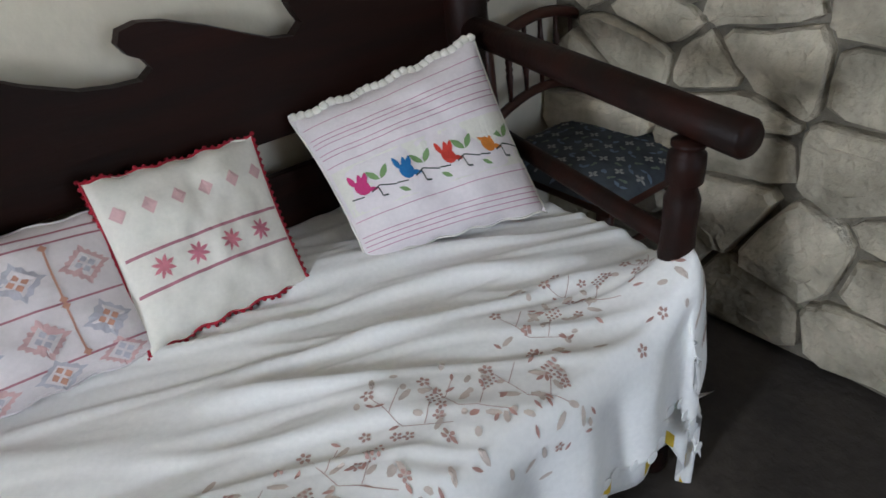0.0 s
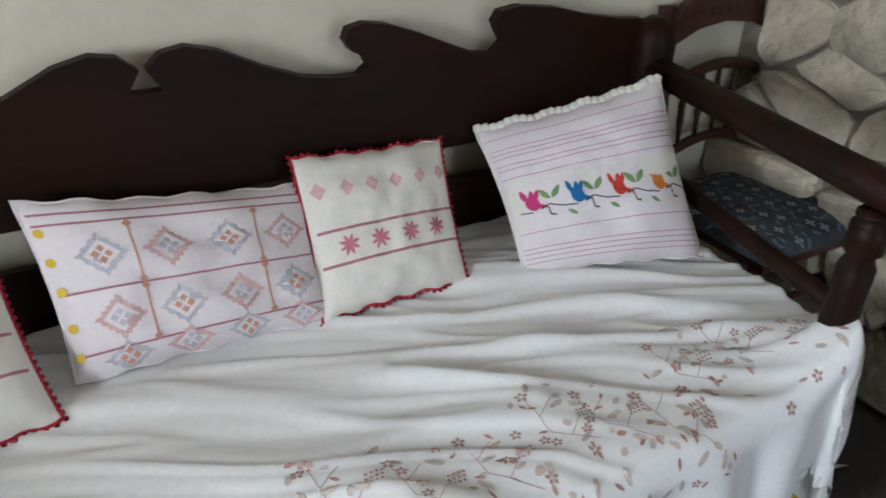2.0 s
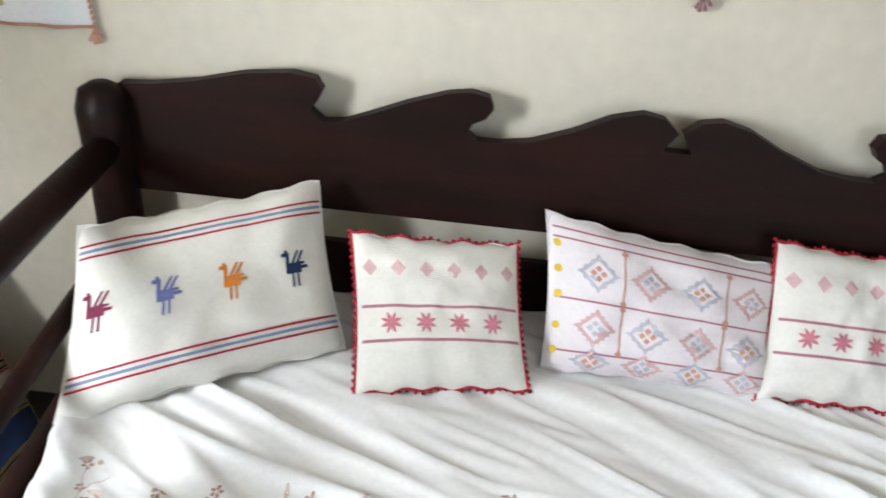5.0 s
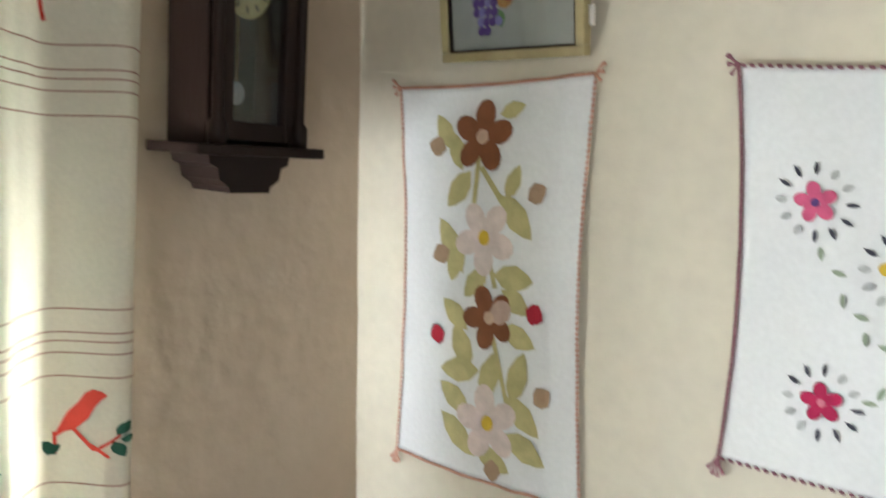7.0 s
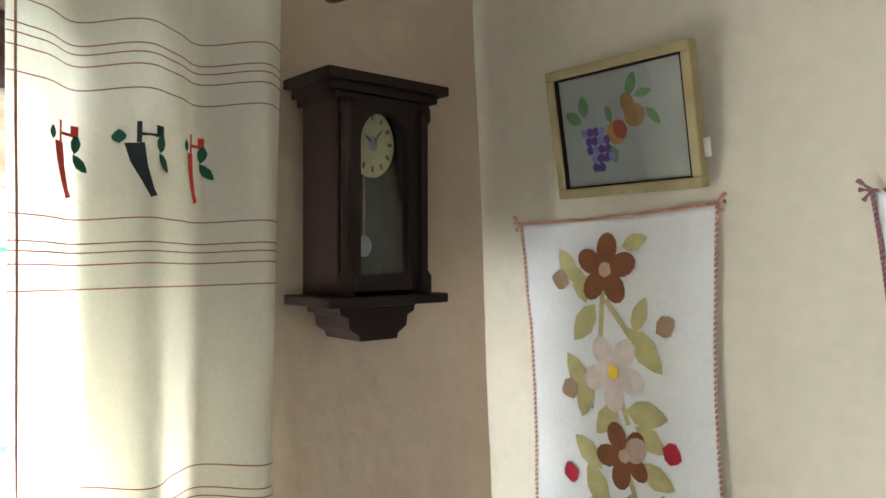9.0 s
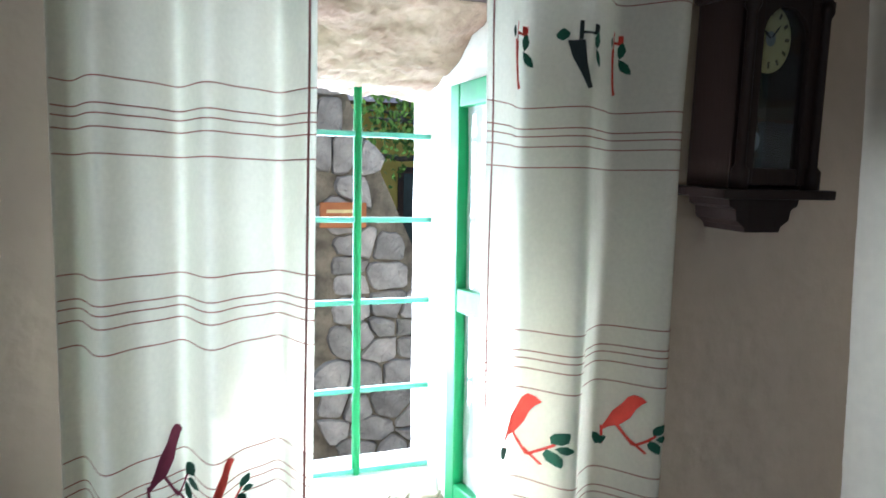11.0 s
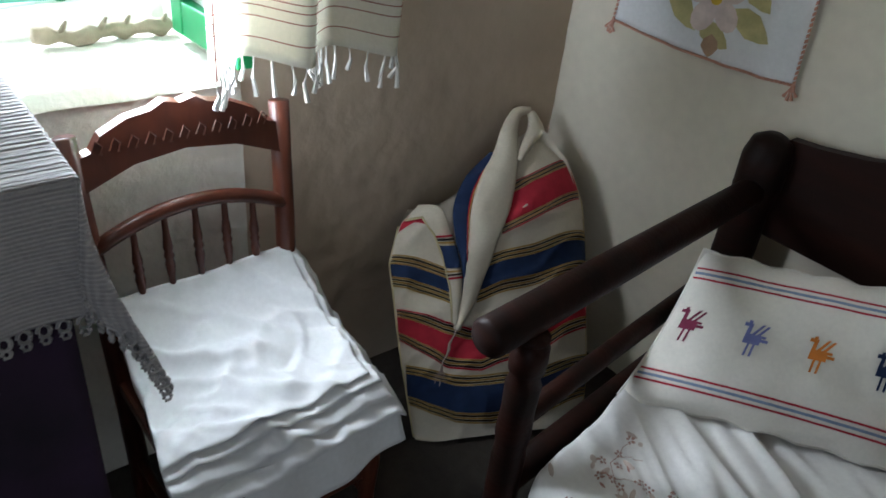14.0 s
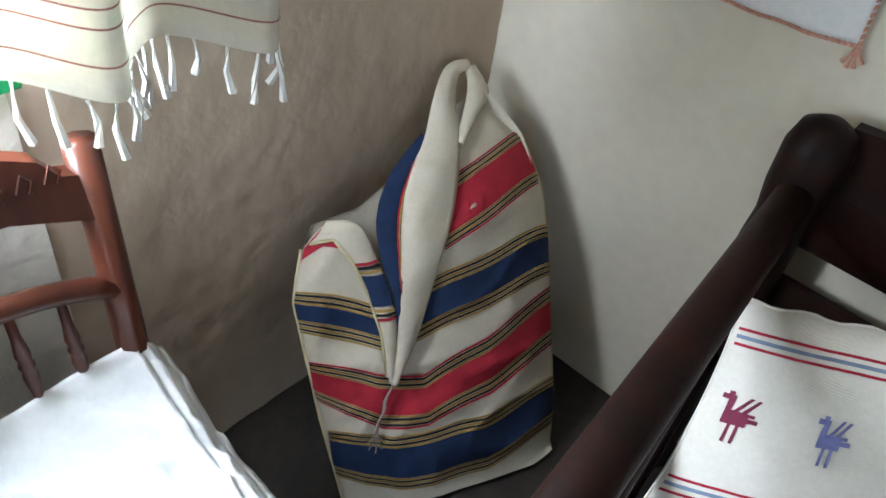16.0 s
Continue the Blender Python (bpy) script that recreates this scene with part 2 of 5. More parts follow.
def grid(f, nu, nv, bm=None, thick=0.0):
    """A sheet f(u, v), u and v from 0 to 1."""
    bm = bm or bmesh.new()
    vs = [[bm.verts.new(f(i / nu, j / nv)) for i in range(nu + 1)] for j in range(nv + 1)]
    fs = [bm.faces.new((vs[j][i], vs[j][i + 1], vs[j + 1][i + 1], vs[j + 1][i])) for j in range(nv) for i in range(nu)]
    if thick:
        bm.normal_update()
        bmesh.ops.solidify(bm, geom=fs, thickness=thick)
    return bm


def prism(pts, to3, d):
    """A flat outline (a, b) carried into space by to3(a, b, depth), with thickness d."""
    bm = bmesh.new()
    f = [bm.verts.new(to3(a, b, 0)) for a, b in pts]
    g = [bm.verts.new(to3(a, b, d)) for a, b in pts]
    for tri in tessellate_polygon([[Vector((a, b, 0)) for a, b in pts]]):
        bm.faces.new([f[k] for k in tri])
        bm.faces.new([g[k] for k in tri[::-1]])
    for k in range(len(pts)):
        j = (k + 1) % len(pts)
        bm.faces.new((f[k], g[k], g[j], f[j]))
    return bm


# needlework: outlines in a cloth's own metres, laid on its surface
def ell(cx, cy, a, b, ang=0.0, n=12):
    c, s = math.cos(ang), math.sin(ang)
    return [(cx + a * math.cos(t) * c - b * math.sin(t) * s, cy + a * math.cos(t) * s + b * math.sin(t) * c) for t in [2 * math.pi * k / n for k in range(n)]]


def rect(u0, v0, u1, v1):
    return [(u0, v0), (u1, v0), (u1, v1), (u0, v1)]


def diamond(cx, cy, a, b):
    return [(cx - a, cy), (cx, cy - b), (cx + a, cy), (cx, cy + b)]


def leaf(cx, cy, L, w, ang):
    c, s = math.cos(ang), math.sin(ang)
    return [(cx + x * L * c - y * w * s, cy + x * L * s + y * w * c) for x, y in ((0, 0), (0.25, 0.4), (0.55, 0.5), (0.85, 0.25), (1, 0), (0.85, -0.25), (0.55, -0.5), (0.25, -0.4))]


def star(cx, cy, r):
    out = []
    for k in range(8):
        out.append(leaf(cx, cy, r, r * 0.34, k * math.pi / 4 + 0.39))
    return out


def zigdiamond(cx, cy, a, b, n=5):
    """A diamond with a saw-toothed rim."""
    out = []
    cs = [(cx - a, cy), (cx, cy - b), (cx + a, cy), (cx, cy + b)]
    for k in range(4):
        p, q = cs[k], cs[(k + 1) % 4]
        for i in range(n):
            f = i / n
            x, y = p[0] + (q[0] - p[0]) * f, p[1] + (q[1] - p[1]) * f
            s = 1.0 if i % 2 == 0 else 0.86
            out.append((cx + (x - cx) * s, cy + (y - cy) * s))
    return out


def lay(surf, polys, off=0.0015, bm=None):
    bm = bm or bmesh.new()
    e = 0.004

    def at(u, v):
        p = surf(u, v)
        nrm = (surf(u + e, v) - surf(u - e, v)).cross(surf(u, v + e) - surf(u, v - e))
        if nrm.length > 1e-9:
            p = p + nrm.normalized() * off
        return p
    for poly in polys:
        cx, cy = sum(p[0] for p in poly) / len(poly), sum(p[1] for p in poly) / len(poly)
        c = bm.verts.new(at(cx, cy))
        dense = []
        for (a, b), (c2, d) in zip(poly, poly[1:] + poly[:1]):
            k = max(1, int(math.hypot(c2 - a, d - b) / 0.02))
            dense += [(a + (c2 - a) * i / k, b + (d - b) * i / k) for i in range(k)]
        mid = [bm.verts.new(at((u + cx) / 2, (v + cy) / 2)) for u, v in dense]
        rim = [bm.verts.new(at(u, v)) for u, v in dense]
        for i in range(len(rim)):
            j = (i + 1) % len(rim)
            bm.faces.new((c, mid[i], mid[j]))
            bm.faces.new((mid[i], rim[i], rim[j], mid[j]))
    return bm


def lines(surf, rows, off=0.0012, n=40, bm=None):
    """rows: (u0, v0, u1, v1, width) strips."""
    bm = bm or bmesh.new()
    e = 0.004
    for u0, v0, u1, v1, w in rows:
        d = math.hypot(u1 - u0, v1 - v0)
        du, dv = -(v1 - v0) / d * w / 2, (u1 - u0) / d * w / 2
        prev = None
        for i in range(n + 1):
            u, v = u0 + (u1 - u0) * i / n, v0 + (v1 - v0) * i / n
            nr = (surf(u + e, v) - surf(u - e, v)).cross(surf(u, v + e) - surf(u, v - e))
            nr = nr.normalized() * off if nr.length > 1e-9 else Vector()
            cur = [bm.verts.new(surf(u + s * du, v + s * dv) + nr) for s in (-1, 1)]
            if prev:
                bm.faces.new((prev[0], cur[0], cur[1], prev[1]))
            prev = cur
    return bm


def wob(x, y, s, a, seed=0.0):
    return noise.noise(Vector((x * s, y * s, seed))) * a


# ---- the room ----
XR, YF, ZC = 3.52, -3.6, 2.75
WY0, WY1 = -1.74, -1.05     # the window's jambs


def room():
    def wall_sheet(a0, a1, b0, b1, to3, amp, n):
        return grid(lambda u, v: to3(a0 + (a1 - a0) * u, b0 + (b1 - b0) * v, wob(a0 + (a1 - a0) * u, b0 + (b1 - b0) * v, 2.2, amp, 3) + wob(u * (a1 - a0), v * (b1 - b0), 9, amp * 0.25, 5)), *n)
    bm = wall_sheet(-0.02, XR + 0.4, -0.05, ZC, lambda a, b, d: Vector((a, min(0.004, 0.0 + d * 0.6), b)), 0.006, (80, 60))
    box(-0.6, XR + 0.4, 0.03, 0.4, -0.1, ZC, bm=bm)
    w = link("wall_north", bm, PLASTER, smooth=True)
    tagged(w, "cream painted uneven plaster wall", "wall", kind="structure")
    # window wall in four blocks round the splayed opening
    bm = bmesh.new()
    box(-0.55, -0.02, WY1, 0.4, -0.1, ZC, bm=bm)
    box(-0.55, -0.02, YF, WY0, -0.1, ZC, bm=bm)
    box(-0.55, -0.02, WY0, WY1, -0.1, 0.985, bm=bm)
    box(-0.55, -0.02, WY0, WY1, 2.2, ZC, bm=bm)
    for (a0, a1, b0, b1) in ((WY1 + 0.0, 0.0, 0, ZC), (YF, WY0, 0, ZC), (WY0, WY1, 2.34, ZC)):
        nn = max(6, int((a1 - a0) * 70)), max(6, int((b1 - b0) * 70))
        grid(lambda u, v: Vector((wob(a0 + (a1 - a0) * u, b0 + (b1 - b0) * v, 2.2, 0.008, 8) + wob(a0 + (a1 - a0) * u, b0 + (b1 - b0) * v, 17, 0.002, 8) + wob(a0 + (a1 - a0) * u, b0 + (b1 - b0) * v, 40, 0.0016, 8), a0 + (a1 - a0) * u, b0 + (b1 - b0) * v)), *nn, bm=bm)
    w = link("wall_west", bm, PLASTER_ROUGH, smooth=True)
    tagged(w, "rough tan plaster wall with trowel marks round a window", "wall", kind="structure")
    w2 = link("wall_under_window", grid(lambda u, v: Vector((0.004 + wob(u * 0.7, v, 6, 0.006, 12) + wob(u * 0.7, v, 22, 0.003, 13), WY0 + (WY1 + 0.02 - WY0) * u, 0.99 * v)), 50, 60), WHITEWASH, smooth=True)
    tagged(w2, "whitewashed rough plaster below the window sill", "wall", kind="structure")
    s = link("window_soffit", grid(lambda u, v: Vector((-0.56 * u, WY0 + (WY1 - WY0) * v, 2.19 - 0.13 * min(1, u * 1.5) + wob(u * 0.6, v * 0.7, 9, 0.02, 3) + wob(u * 0.6, v * 1.5, 30, 0.007, 4))), 50, 60, thick=0.02), mat("rough_pinkish_stone", (0.46, 0.34, 0.24), 0.95, (0.30, 0.19, 0.13), 9, 40, 0.9, 0.012, grain=0.4), smooth=True)
    tagged(s, "rough pinkish stone underside of the window opening", "window soffit", kind="structure")
    s = link("window_sill", grid(lambda u, v: Vector((0.02 - 0.58 * u, WY0 + (WY1 - WY0) * v, 1.0 + wob(u * 0.6, v * 0.7, 7, 0.006, 1) + (0.045 if u > 0.62 else 0.0) + (-0.03 if u < 0.02 else 0))), 40, 40), WHITEWASH, smooth=True)
    tagged(s, "whitewashed deep uneven window sill", "window sill", kind="structure")
    for y, nm in ((WY1 - 0.004, "window_jamb_right"), (WY0 + 0.004, "window_jamb_left")):
        j = link(nm, grid(lambda u, v: Vector((0.0 - 0.555 * u, y + wob(u, v * 1.2, 6, 0.004, 2), 0.99 + 1.2 * v)), 20, 30, thick=0.003), WHITEWASH, smooth=True)
        tagged(j, "whitewashed window reveal", "window reveal", kind="structure")
    bm = box(-0.06, 0.03, WY0 - 0.15, WY1 + 0.16, 2.19, 2.33, 0.012)
    w = link("window_lintel", bm, LINTEL)
    tagged(w, "dark brown old timber lintel over the window", "lintel", kind="structure")
    bm = box(XR + 0.03, XR + 0.4, YF, 0.0, -0.1, ZC)
    w = link("wall_east", bm, MORTAR)
    tagged(w, "rubble wall of large cream fieldstones in grey mortar", "wall", kind="structure")
    # South wall is never in view; its doorway gap is added for the fill.
    bm = bmesh.new()
    box(-0.55, 2.4, YF - 0.3, YF, -0.1, ZC, bm=bm)
    box(3.4, XR + 0.4, YF - 0.3, YF, -0.1, ZC, bm=bm)
    box(2.4, 3.4, YF - 0.3, YF, 2.1, ZC, bm=bm)
    tagged(link("wall_south", bm, PLASTER), "unseen cream plaster wall with an opening added for fill light", "wall", kind="structure")
    tagged(link("ceiling", box(-0.55, XR + 0.4, YF - 0.3, 0.4, ZC, ZC + 0.15), CEIL), "unseen pale ceiling, lightened to bounce light", "ceiling", kind="structure")
    fl = link("floor", grid(lambda u, v: Vector((-0.02 + (XR + 0.1) * u, YF - 0.3 + 3.92 * v, wob(u * 3.5, v * 3.9, 1.5, 0.012, 4) + wob(u * 3.5, v * 3.9, 7, 0.004, 6) - 0.008)), 80, 80), FLOOR, smooth=True)
    tagged(fl, "dark worn stone and earth floor", "floor", kind="structure")
    return w


EAST = room()

# ---- the settle ----
CX = 1.925
HALF = ((0.0, 0.925), (0.03, 0.926), (0.005, 0.966), (0.035, 0.992), (0.08, 1.0), (0.14, 0.985), (0.22, 0.945), (0.30, 0.915), (0.36, 0.906), (0.41, 0.905), (0.433, 0.922), (0.422, 0.942), (0.397, 0.955), (0.383, 0.977), (0.393, 1.0), (0.43, 1.008), (0.48, 1.0), (0.56, 0.972), (0.64, 0.938), (0.69, 0.918), (0.735, 0.913), (0.76, 0.935), (0.747, 0.955), (0.735, 0.98), (0.75, 1.003), (0.80, 1.01), (0.9, 0.998), (1.0, 0.972), (1.1, 0.955), (1.165, 0.95))


def settle():
    th = thing("wooden_settle", "dark-stained long wooden settle with a wavy carved backboard", "settle", m=pose(0, 0, 0))
    pts = [(CX - a, b) for a, b in HALF[::-1]] + [(CX + a, b) for a, b in HALF[1:]] + [(CX + 1.165, 0.71), (CX - 1.165, 0.71)]
    bm = prism(pts, lambda a, b, d: Vector((a, -0.075 + d, b)), 0.03)
    part("backboard", bm, DARKWOOD, th)
    part("lower_back_panel", box(CX - 1.165, CX + 1.165, -0.07, -0.045, 0.30, 0.625, 0.004), DARKWOOD, th)
    part("seat_board", prism([(CX - 1.15, -0.05), (CX + 1.15, -0.05), (2.84, -0.80), (0.88, -0.80)], lambda a, b, d: Vector((a, b, 0.40 + d)), 0.04), DARKWOOD, th)
    part("front_rail", box(0.87, 2.85, -0.84, -0.81, 0.28, 0.43, 0.006), DARKWOOD, th)
    for s in (-1, 1):
        bx, fx, fy = CX + s * 1.195, (0.815 if s < 0 else 2.965), (-0.925 if s < 0 else -0.845)
        m = pose(bx, -0.09, 0)
        part("back_post", lathe([(0.034, 0), (0.042, 0.02), (0.042, 0.38), (0.05, 0.40), (0.05, 0.70), (0.046, 0.76), (0.054, 0.82), (0.056, 0.90), (0.045, 0.94), (0.02, 0.955)], 24, None, m), DARKWOOD, th, smooth=True)
        a = Vector((bx - s * 0.005, -0.09, 0.822 if s < 0 else 0.835))
        b = Vector((fx + s * 0.012, fy - 0.085, 0.815))
        part("arm_rail", rod(a, b, 0.033, 0.036, 20), DARKWOOD, th, "rounded dark wooden arm rail with worn end", smooth=True)
        part("front_post", lathe([(0.025, 0), (0.033, 0.03), (0.033, 0.25), (0.033, 0.27), (0.033, 0.50), (0.030, 0.53), (0.034, 0.56), (0.031, 0.62), (0.033, 0.68), (0.023, 0.705), (0.033, 0.715), (0.034, 0.745), (0.033, 0.768), (0.021, 0.776), (0.030, 0.782), (0.030, 0.79)], 24, None, pose(fx, fy + 0.02, 0)), DARKWOOD, th, "turned front post with a ball", smooth=True)
        part("side_rod", rod((bx, -0.09, 0.60), (fx, fy + 0.02, 0.585), 0.021), DARKWOOD, th, smooth=True)
        part("side_rail", rod((bx, -0.09, 0.42), (fx, fy + 0.02, 0.42), 0.03), DARKWOOD, th, smooth=True)
    return th


settle()


def spread_point(s, v):
    """s metres along the settle, v metres from the back over the front edge and down."""
    k = s / 2.16
    flat, drop = 0.785, 0.30
    y0, z0 = -0.075, 0.485
    al, ac = s * 0.88 + v * 0.47, v * 0.88 - s * 0.47
    bend = ac + wob(al, ac, 2.5, 0.05, 40)
    fold = wob(al * 1.6, bend * 9, 1.0, 0.012, 2) + wob(al * 3.0, bend * 20, 1.0, 0.006, 9) + wob(al * 5, bend * 40, 1.0, 0.0022, 4)
    ridge = abs(wob(al * 1.3, bend * 7.0, 1.0, 1.0, 12))
    fold += 0.017 * max(0.0, 1 - ridge * 5.0)
    r2 = abs(wob(al * 2.2 + 3, bend * 15.0, 1.0, 1.0, 17))
    fold += 0.009 * max(0.0, 1 - r2 * 4.5)
    back = min(1.0, max(0.0, (v - 0.45) / 0.4))
    xs = 0.82 + 1.10 * s
    end = 3.07 - 0.15 * back * back + wob(v, 0, 7, 0.012, 5)
    over = max(0.0, xs - end)
    x = min(xs, end) + 0.22 * over + 0.06 * back * (1 - k) ** 2
    if v < flat - 0.05:
        p = Vector((x, y0 - v, z0 + fold))
    else:
        t = min(1.0, (v - flat + 0.05) / 0.1)
        d = max(0.0, v - flat)
        wave = math.sin(s * 34 + wob(s, 0, 4, 3)) * (0.012 + 0.02 * d / drop) * min(1, d / 0.1)
        p = Vector((x + wob(s, v, 8, 0.01, 3) * t, y0 - flat + 0.05 - 0.084 * math.sin(t * math.pi / 2) - 0.05 * d + wave * 0.6 - 0.004, z0 + fold * (1 - t * 0.7) - d * 0.97 - 0.012 * t))
    # cloth bunched up against the front post
    if v < flat + 0.12:
        p.z += 0.10 * math.exp(-((p.x - 2.97) ** 2 + (p.y + 0.88) ** 2) / 0.012)
    # the end by the stone wall spills over
    if over > 0:
        p.z -= 0.95 * over + 0.010 * math.sin(v * 38 + wob(v, s, 5, 2)) * min(1, over * 12)
        p.x += 0.014 * math.sin(v * 42) * min(1, over * 10)
    return p


def bedspread():
    th = thing("bedspread", "wrinkled white cotton bedspread with faded brown flower embroidery on the settle", "bedspread")
    part("cloth", grid(lambda u, v: spread_point(u * 2.16, v * (1.05 - 0.11 * max(0, (u - 0.8) / 0.2) + wob(u * 2, 0, 20, 0.012))), 210, 120, thick=0.002), SHEET, th, smooth=True)
    rng = random.Random(4)
    small, tiny, pale, stems = [], [], [], []
    for c in range(19):
        s, v = 0.12 + c * 0.107 + rng.uniform(-0.03, 0.03), 0.70 + 0.035 * math.sin(c * 1.9) + rng.uniform(-0.03, 0.03)
        for k in range(26):
            a, b = s + rng.gauss(0, 0.05), v + rng.gauss(0.02, 0.055)
            q = rng.random()
            if q < 0.22:
                for j in range(5):
                    small.append(ell(a + 0.006 * math.cos(j * 1.26), b + 0.006 * math.sin(j * 1.26), 0.0038, 0.0028, j * 1.26, 6))
            elif q < 0.5:
                tiny.append(leaf(a, b, 0.017, 0.006, rng.uniform(0, 6.3)))
            else:
                pale.append(ell(a, b, rng.uniform(0.006, 0.016), 0.005, rng.uniform(0, 3), 7))
        for j in range(12):
            small.append(ell(s + 0.035 + (j % 4) * 0.008 - (j // 4) * 0.003, v - 0.02 + (j // 4) * 0.008, 0.0028, 0.0028, 0, 6))
        w = 0.0012
        stems += [(s - 0.03, v - 0.075, s - 0.025, v, w), (s - 0.025, v, s + 0.03, v + 0.05, w), (s - 0.028, v - 0.03, s + 0.012, v - 0.06, w), (s, v + 0.02, s + 0.035, v - 0.01, w)]
        for j in range(5):
            small.append(ell(s - 0.03 + 0.007 * math.cos(j * 1.26), v - 0.08 + 0.007 * math.sin(j * 1.26), 0.0045, 0.0032, j * 1.26, 6))
    part("flower_embroidery", lay(spread_point, small, -0.0035), ROSEBROWN, th, "faded rose-brown stitched flowers")
    part("leaf_embroidery", lay(spread_point, tiny, -0.0035), thread("faded_red_brown", (0.48, 0.28, 0.24)), th)
    part("pale_embroidery", lay(spread_point, pale, -0.0033), thread("pale_taupe", (0.62, 0.53, 0.47)), th)
    part("stem_embroidery", lines(spread_point, stems, -0.0033, 8), ROSEBROWN, th)
    # scalloped hem
    bm = bmesh.new()
    for i in range(70):
        u = (0.02 + i * 0.0305) / 2.16
        c = spread_point(u * 2.16, 1.045 - 0.11 * max(0, (u - 0.8) / 0.2))
        lathe([(0.004, -0.002), (0.014, -0.001), (0.014, 0.001), (0.004, 0.002)], 10, bm, Matrix.Translation(c + Vector((0, -0.004, 0))) @ pose(0, 0, 0, 90, 0, 0))
    part("scalloped_hem", bm, SHEET, th)
    # the underlying cloth with yellow squares along the hem
    un = thing("under_cloth", "white under-cloth with yellow squares hanging below the bedspread", "cloth")
    sf = lambda u, v: spread_point(u, 0.95) + Vector((0, 0.012, 0.02 - v))
    part("cloth", grid(lambda u, v: sf(u * 2.16, v * 0.19), 120, 10, thick=0.002), SHEET, un, smooth=True)
    for i in range(21):
        part("yellow_square", lay(sf, [rect(0.1 + i * 0.1, 0.145, 0.135 + i * 0.1, 0.18)], -0.003), YEL, un)


bedspread()


def mattress():
    bm = prism([(CX - 1.11, -0.075), (CX + 1.11, -0.075), (2.83, -0.80), (0.9, -0.80)], lambda a, b, d: Vector((a, b, 0.441 + d)), 0.022)
    ob = link("mattress_pad", bm, SHEET)
    tagged(ob, "thin white mattress pad under the bedspread", "mattress")


mattress()


# ---- pillows ----
def pillow(label, tl, tr, bl, br, thick, cover):
    tl, tr, bl, br = (Vector(p) for p in (tl, tr, bl, br))
    W, H = ((tr - tl).length + (br - bl).length) / 2, ((tl - bl).length + (tr - br).length) / 2
    nrm = ((br - bl) + (tr - tl)).cross((tl - bl) + (tr - br)).normalized()
    base = (bl + br) / 2
    th = thing("pillow", label, "pillow", "pillows along the settle", Matrix.Translation(base))
    sd = base.x * 7

    def shape(u, v, side):
        a, b = 2 * u - 1, 2 * v - 1
        pu, pv = 0.5 + a / 2 * (1 - 0.05 * (1 - b * b)), 0.5 + b / 2 * (1 - 0.05 * (1 - a * a))
        p = (bl * (1 - pu) + br * pu) * (1 - pv) + (tl * (1 - pu) + tr * pu) * pv
        t = max(0.0, (1 - abs(a) ** 2.6)) ** 0.55 * max(0.0, (1 - abs(b) ** 2.6)) ** 0.55
        puck = (wob(u * 2, v * 2, 3.2, 0.012, sd) + wob(u * 2, v * 2, 9, 0.004, sd)) * t
        puck += 0.006 * math.sin(a * 9 + sd) * (1 - t) * max(0, abs(b) - 0.55) / 0.45
        edge = 0.0035 * math.sin(u * 34 + sd) * max(0, abs(b) - 0.9) * 10
        return p + nrm * (side * (t * thick + puck) + (puck if side < 0 else 0)) + (tl - bl).normalized() * edge - base
    surf = lambda u, v: shape(min(1, max(0, u / W)), min(1, max(0, v / H)), 1)
    bm = grid(lambda u, v: shape(u, v, 1), 36, 30)
    grid(lambda u, v: shape(u, v, -1), 20, 16, bm)
    part("cover", bm, cover, th, smooth=True)
    return th, surf, W, H


def rim(th, surf, W, H, r, m, label, picots=0):
    pts = [(u, 0) for u in np.linspace(0, W, 24)] + [(W, v) for v in np.linspace(0, H, 24)[1:]] + [(u, H) for u in np.linspace(W, 0, 24)[1:]] + [(0, v) for v in np.linspace(H, 0, 24)[1:]]
    bm = tube([surf(*p) for p in pts], r, 6)
    if picots:
        for i in range(picots):
            p = pts[int(i / picots * (len(pts) - 1))]
            out = (surf(*p) - surf(W / 2, H / 2)).normalized()
            lathe([(0.001, 0), (0.005, 0.003), (0.004, 0.007), (0.001, 0.009)], 6, bm, Matrix.Translation(surf(*p)) @ out.to_track_quat("Z", "Y").to_matrix().to_4x4())
    part("edging", bm, m, th, label, smooth=True)


def star_pillow(*c):
    th, f, W, H = pillow("square white linen pillow with red crochet edge and star border", *c, 0.055, LINEN)
    rim(th, f, W, H, 0.0035, RED, "red crochet edging", 150)
    part("band_line", lines(f, [(0.012, H * 0.30, W - 0.012, H * 0.30, 0.006), (0.012, H * 0.31 + 0.065, W - 0.012, H * 0.31 + 0.065, 0.006)]), DUSTY, th)
    for k in range(4):
        part("star_motif", lay(f, star(W * (0.2 + 0.2 * k), H * 0.305 + 0.033, 0.0225)), PINK if k % 2 else thread("red_pink", (0.62, 0.22, 0.26)), th)
    for k in range(6):
        part("diamond_motif", lay(f, [diamond(W * (0.09 + 0.165 * k), H * 0.76, 0.015, 0.018)]), PALEPINK, th)


star_pillow((2.163, -0.11, 0.77), (2.503, -0.115, 0.755), (2.142, -0.30, 0.495), (2.477, -0.30, 0.495))
star_pillow((1.276, -0.20, 0.73), (1.623, -0.15, 0.715), (1.33, -0.43, 0.498), (1.672, -0.36, 0.498))


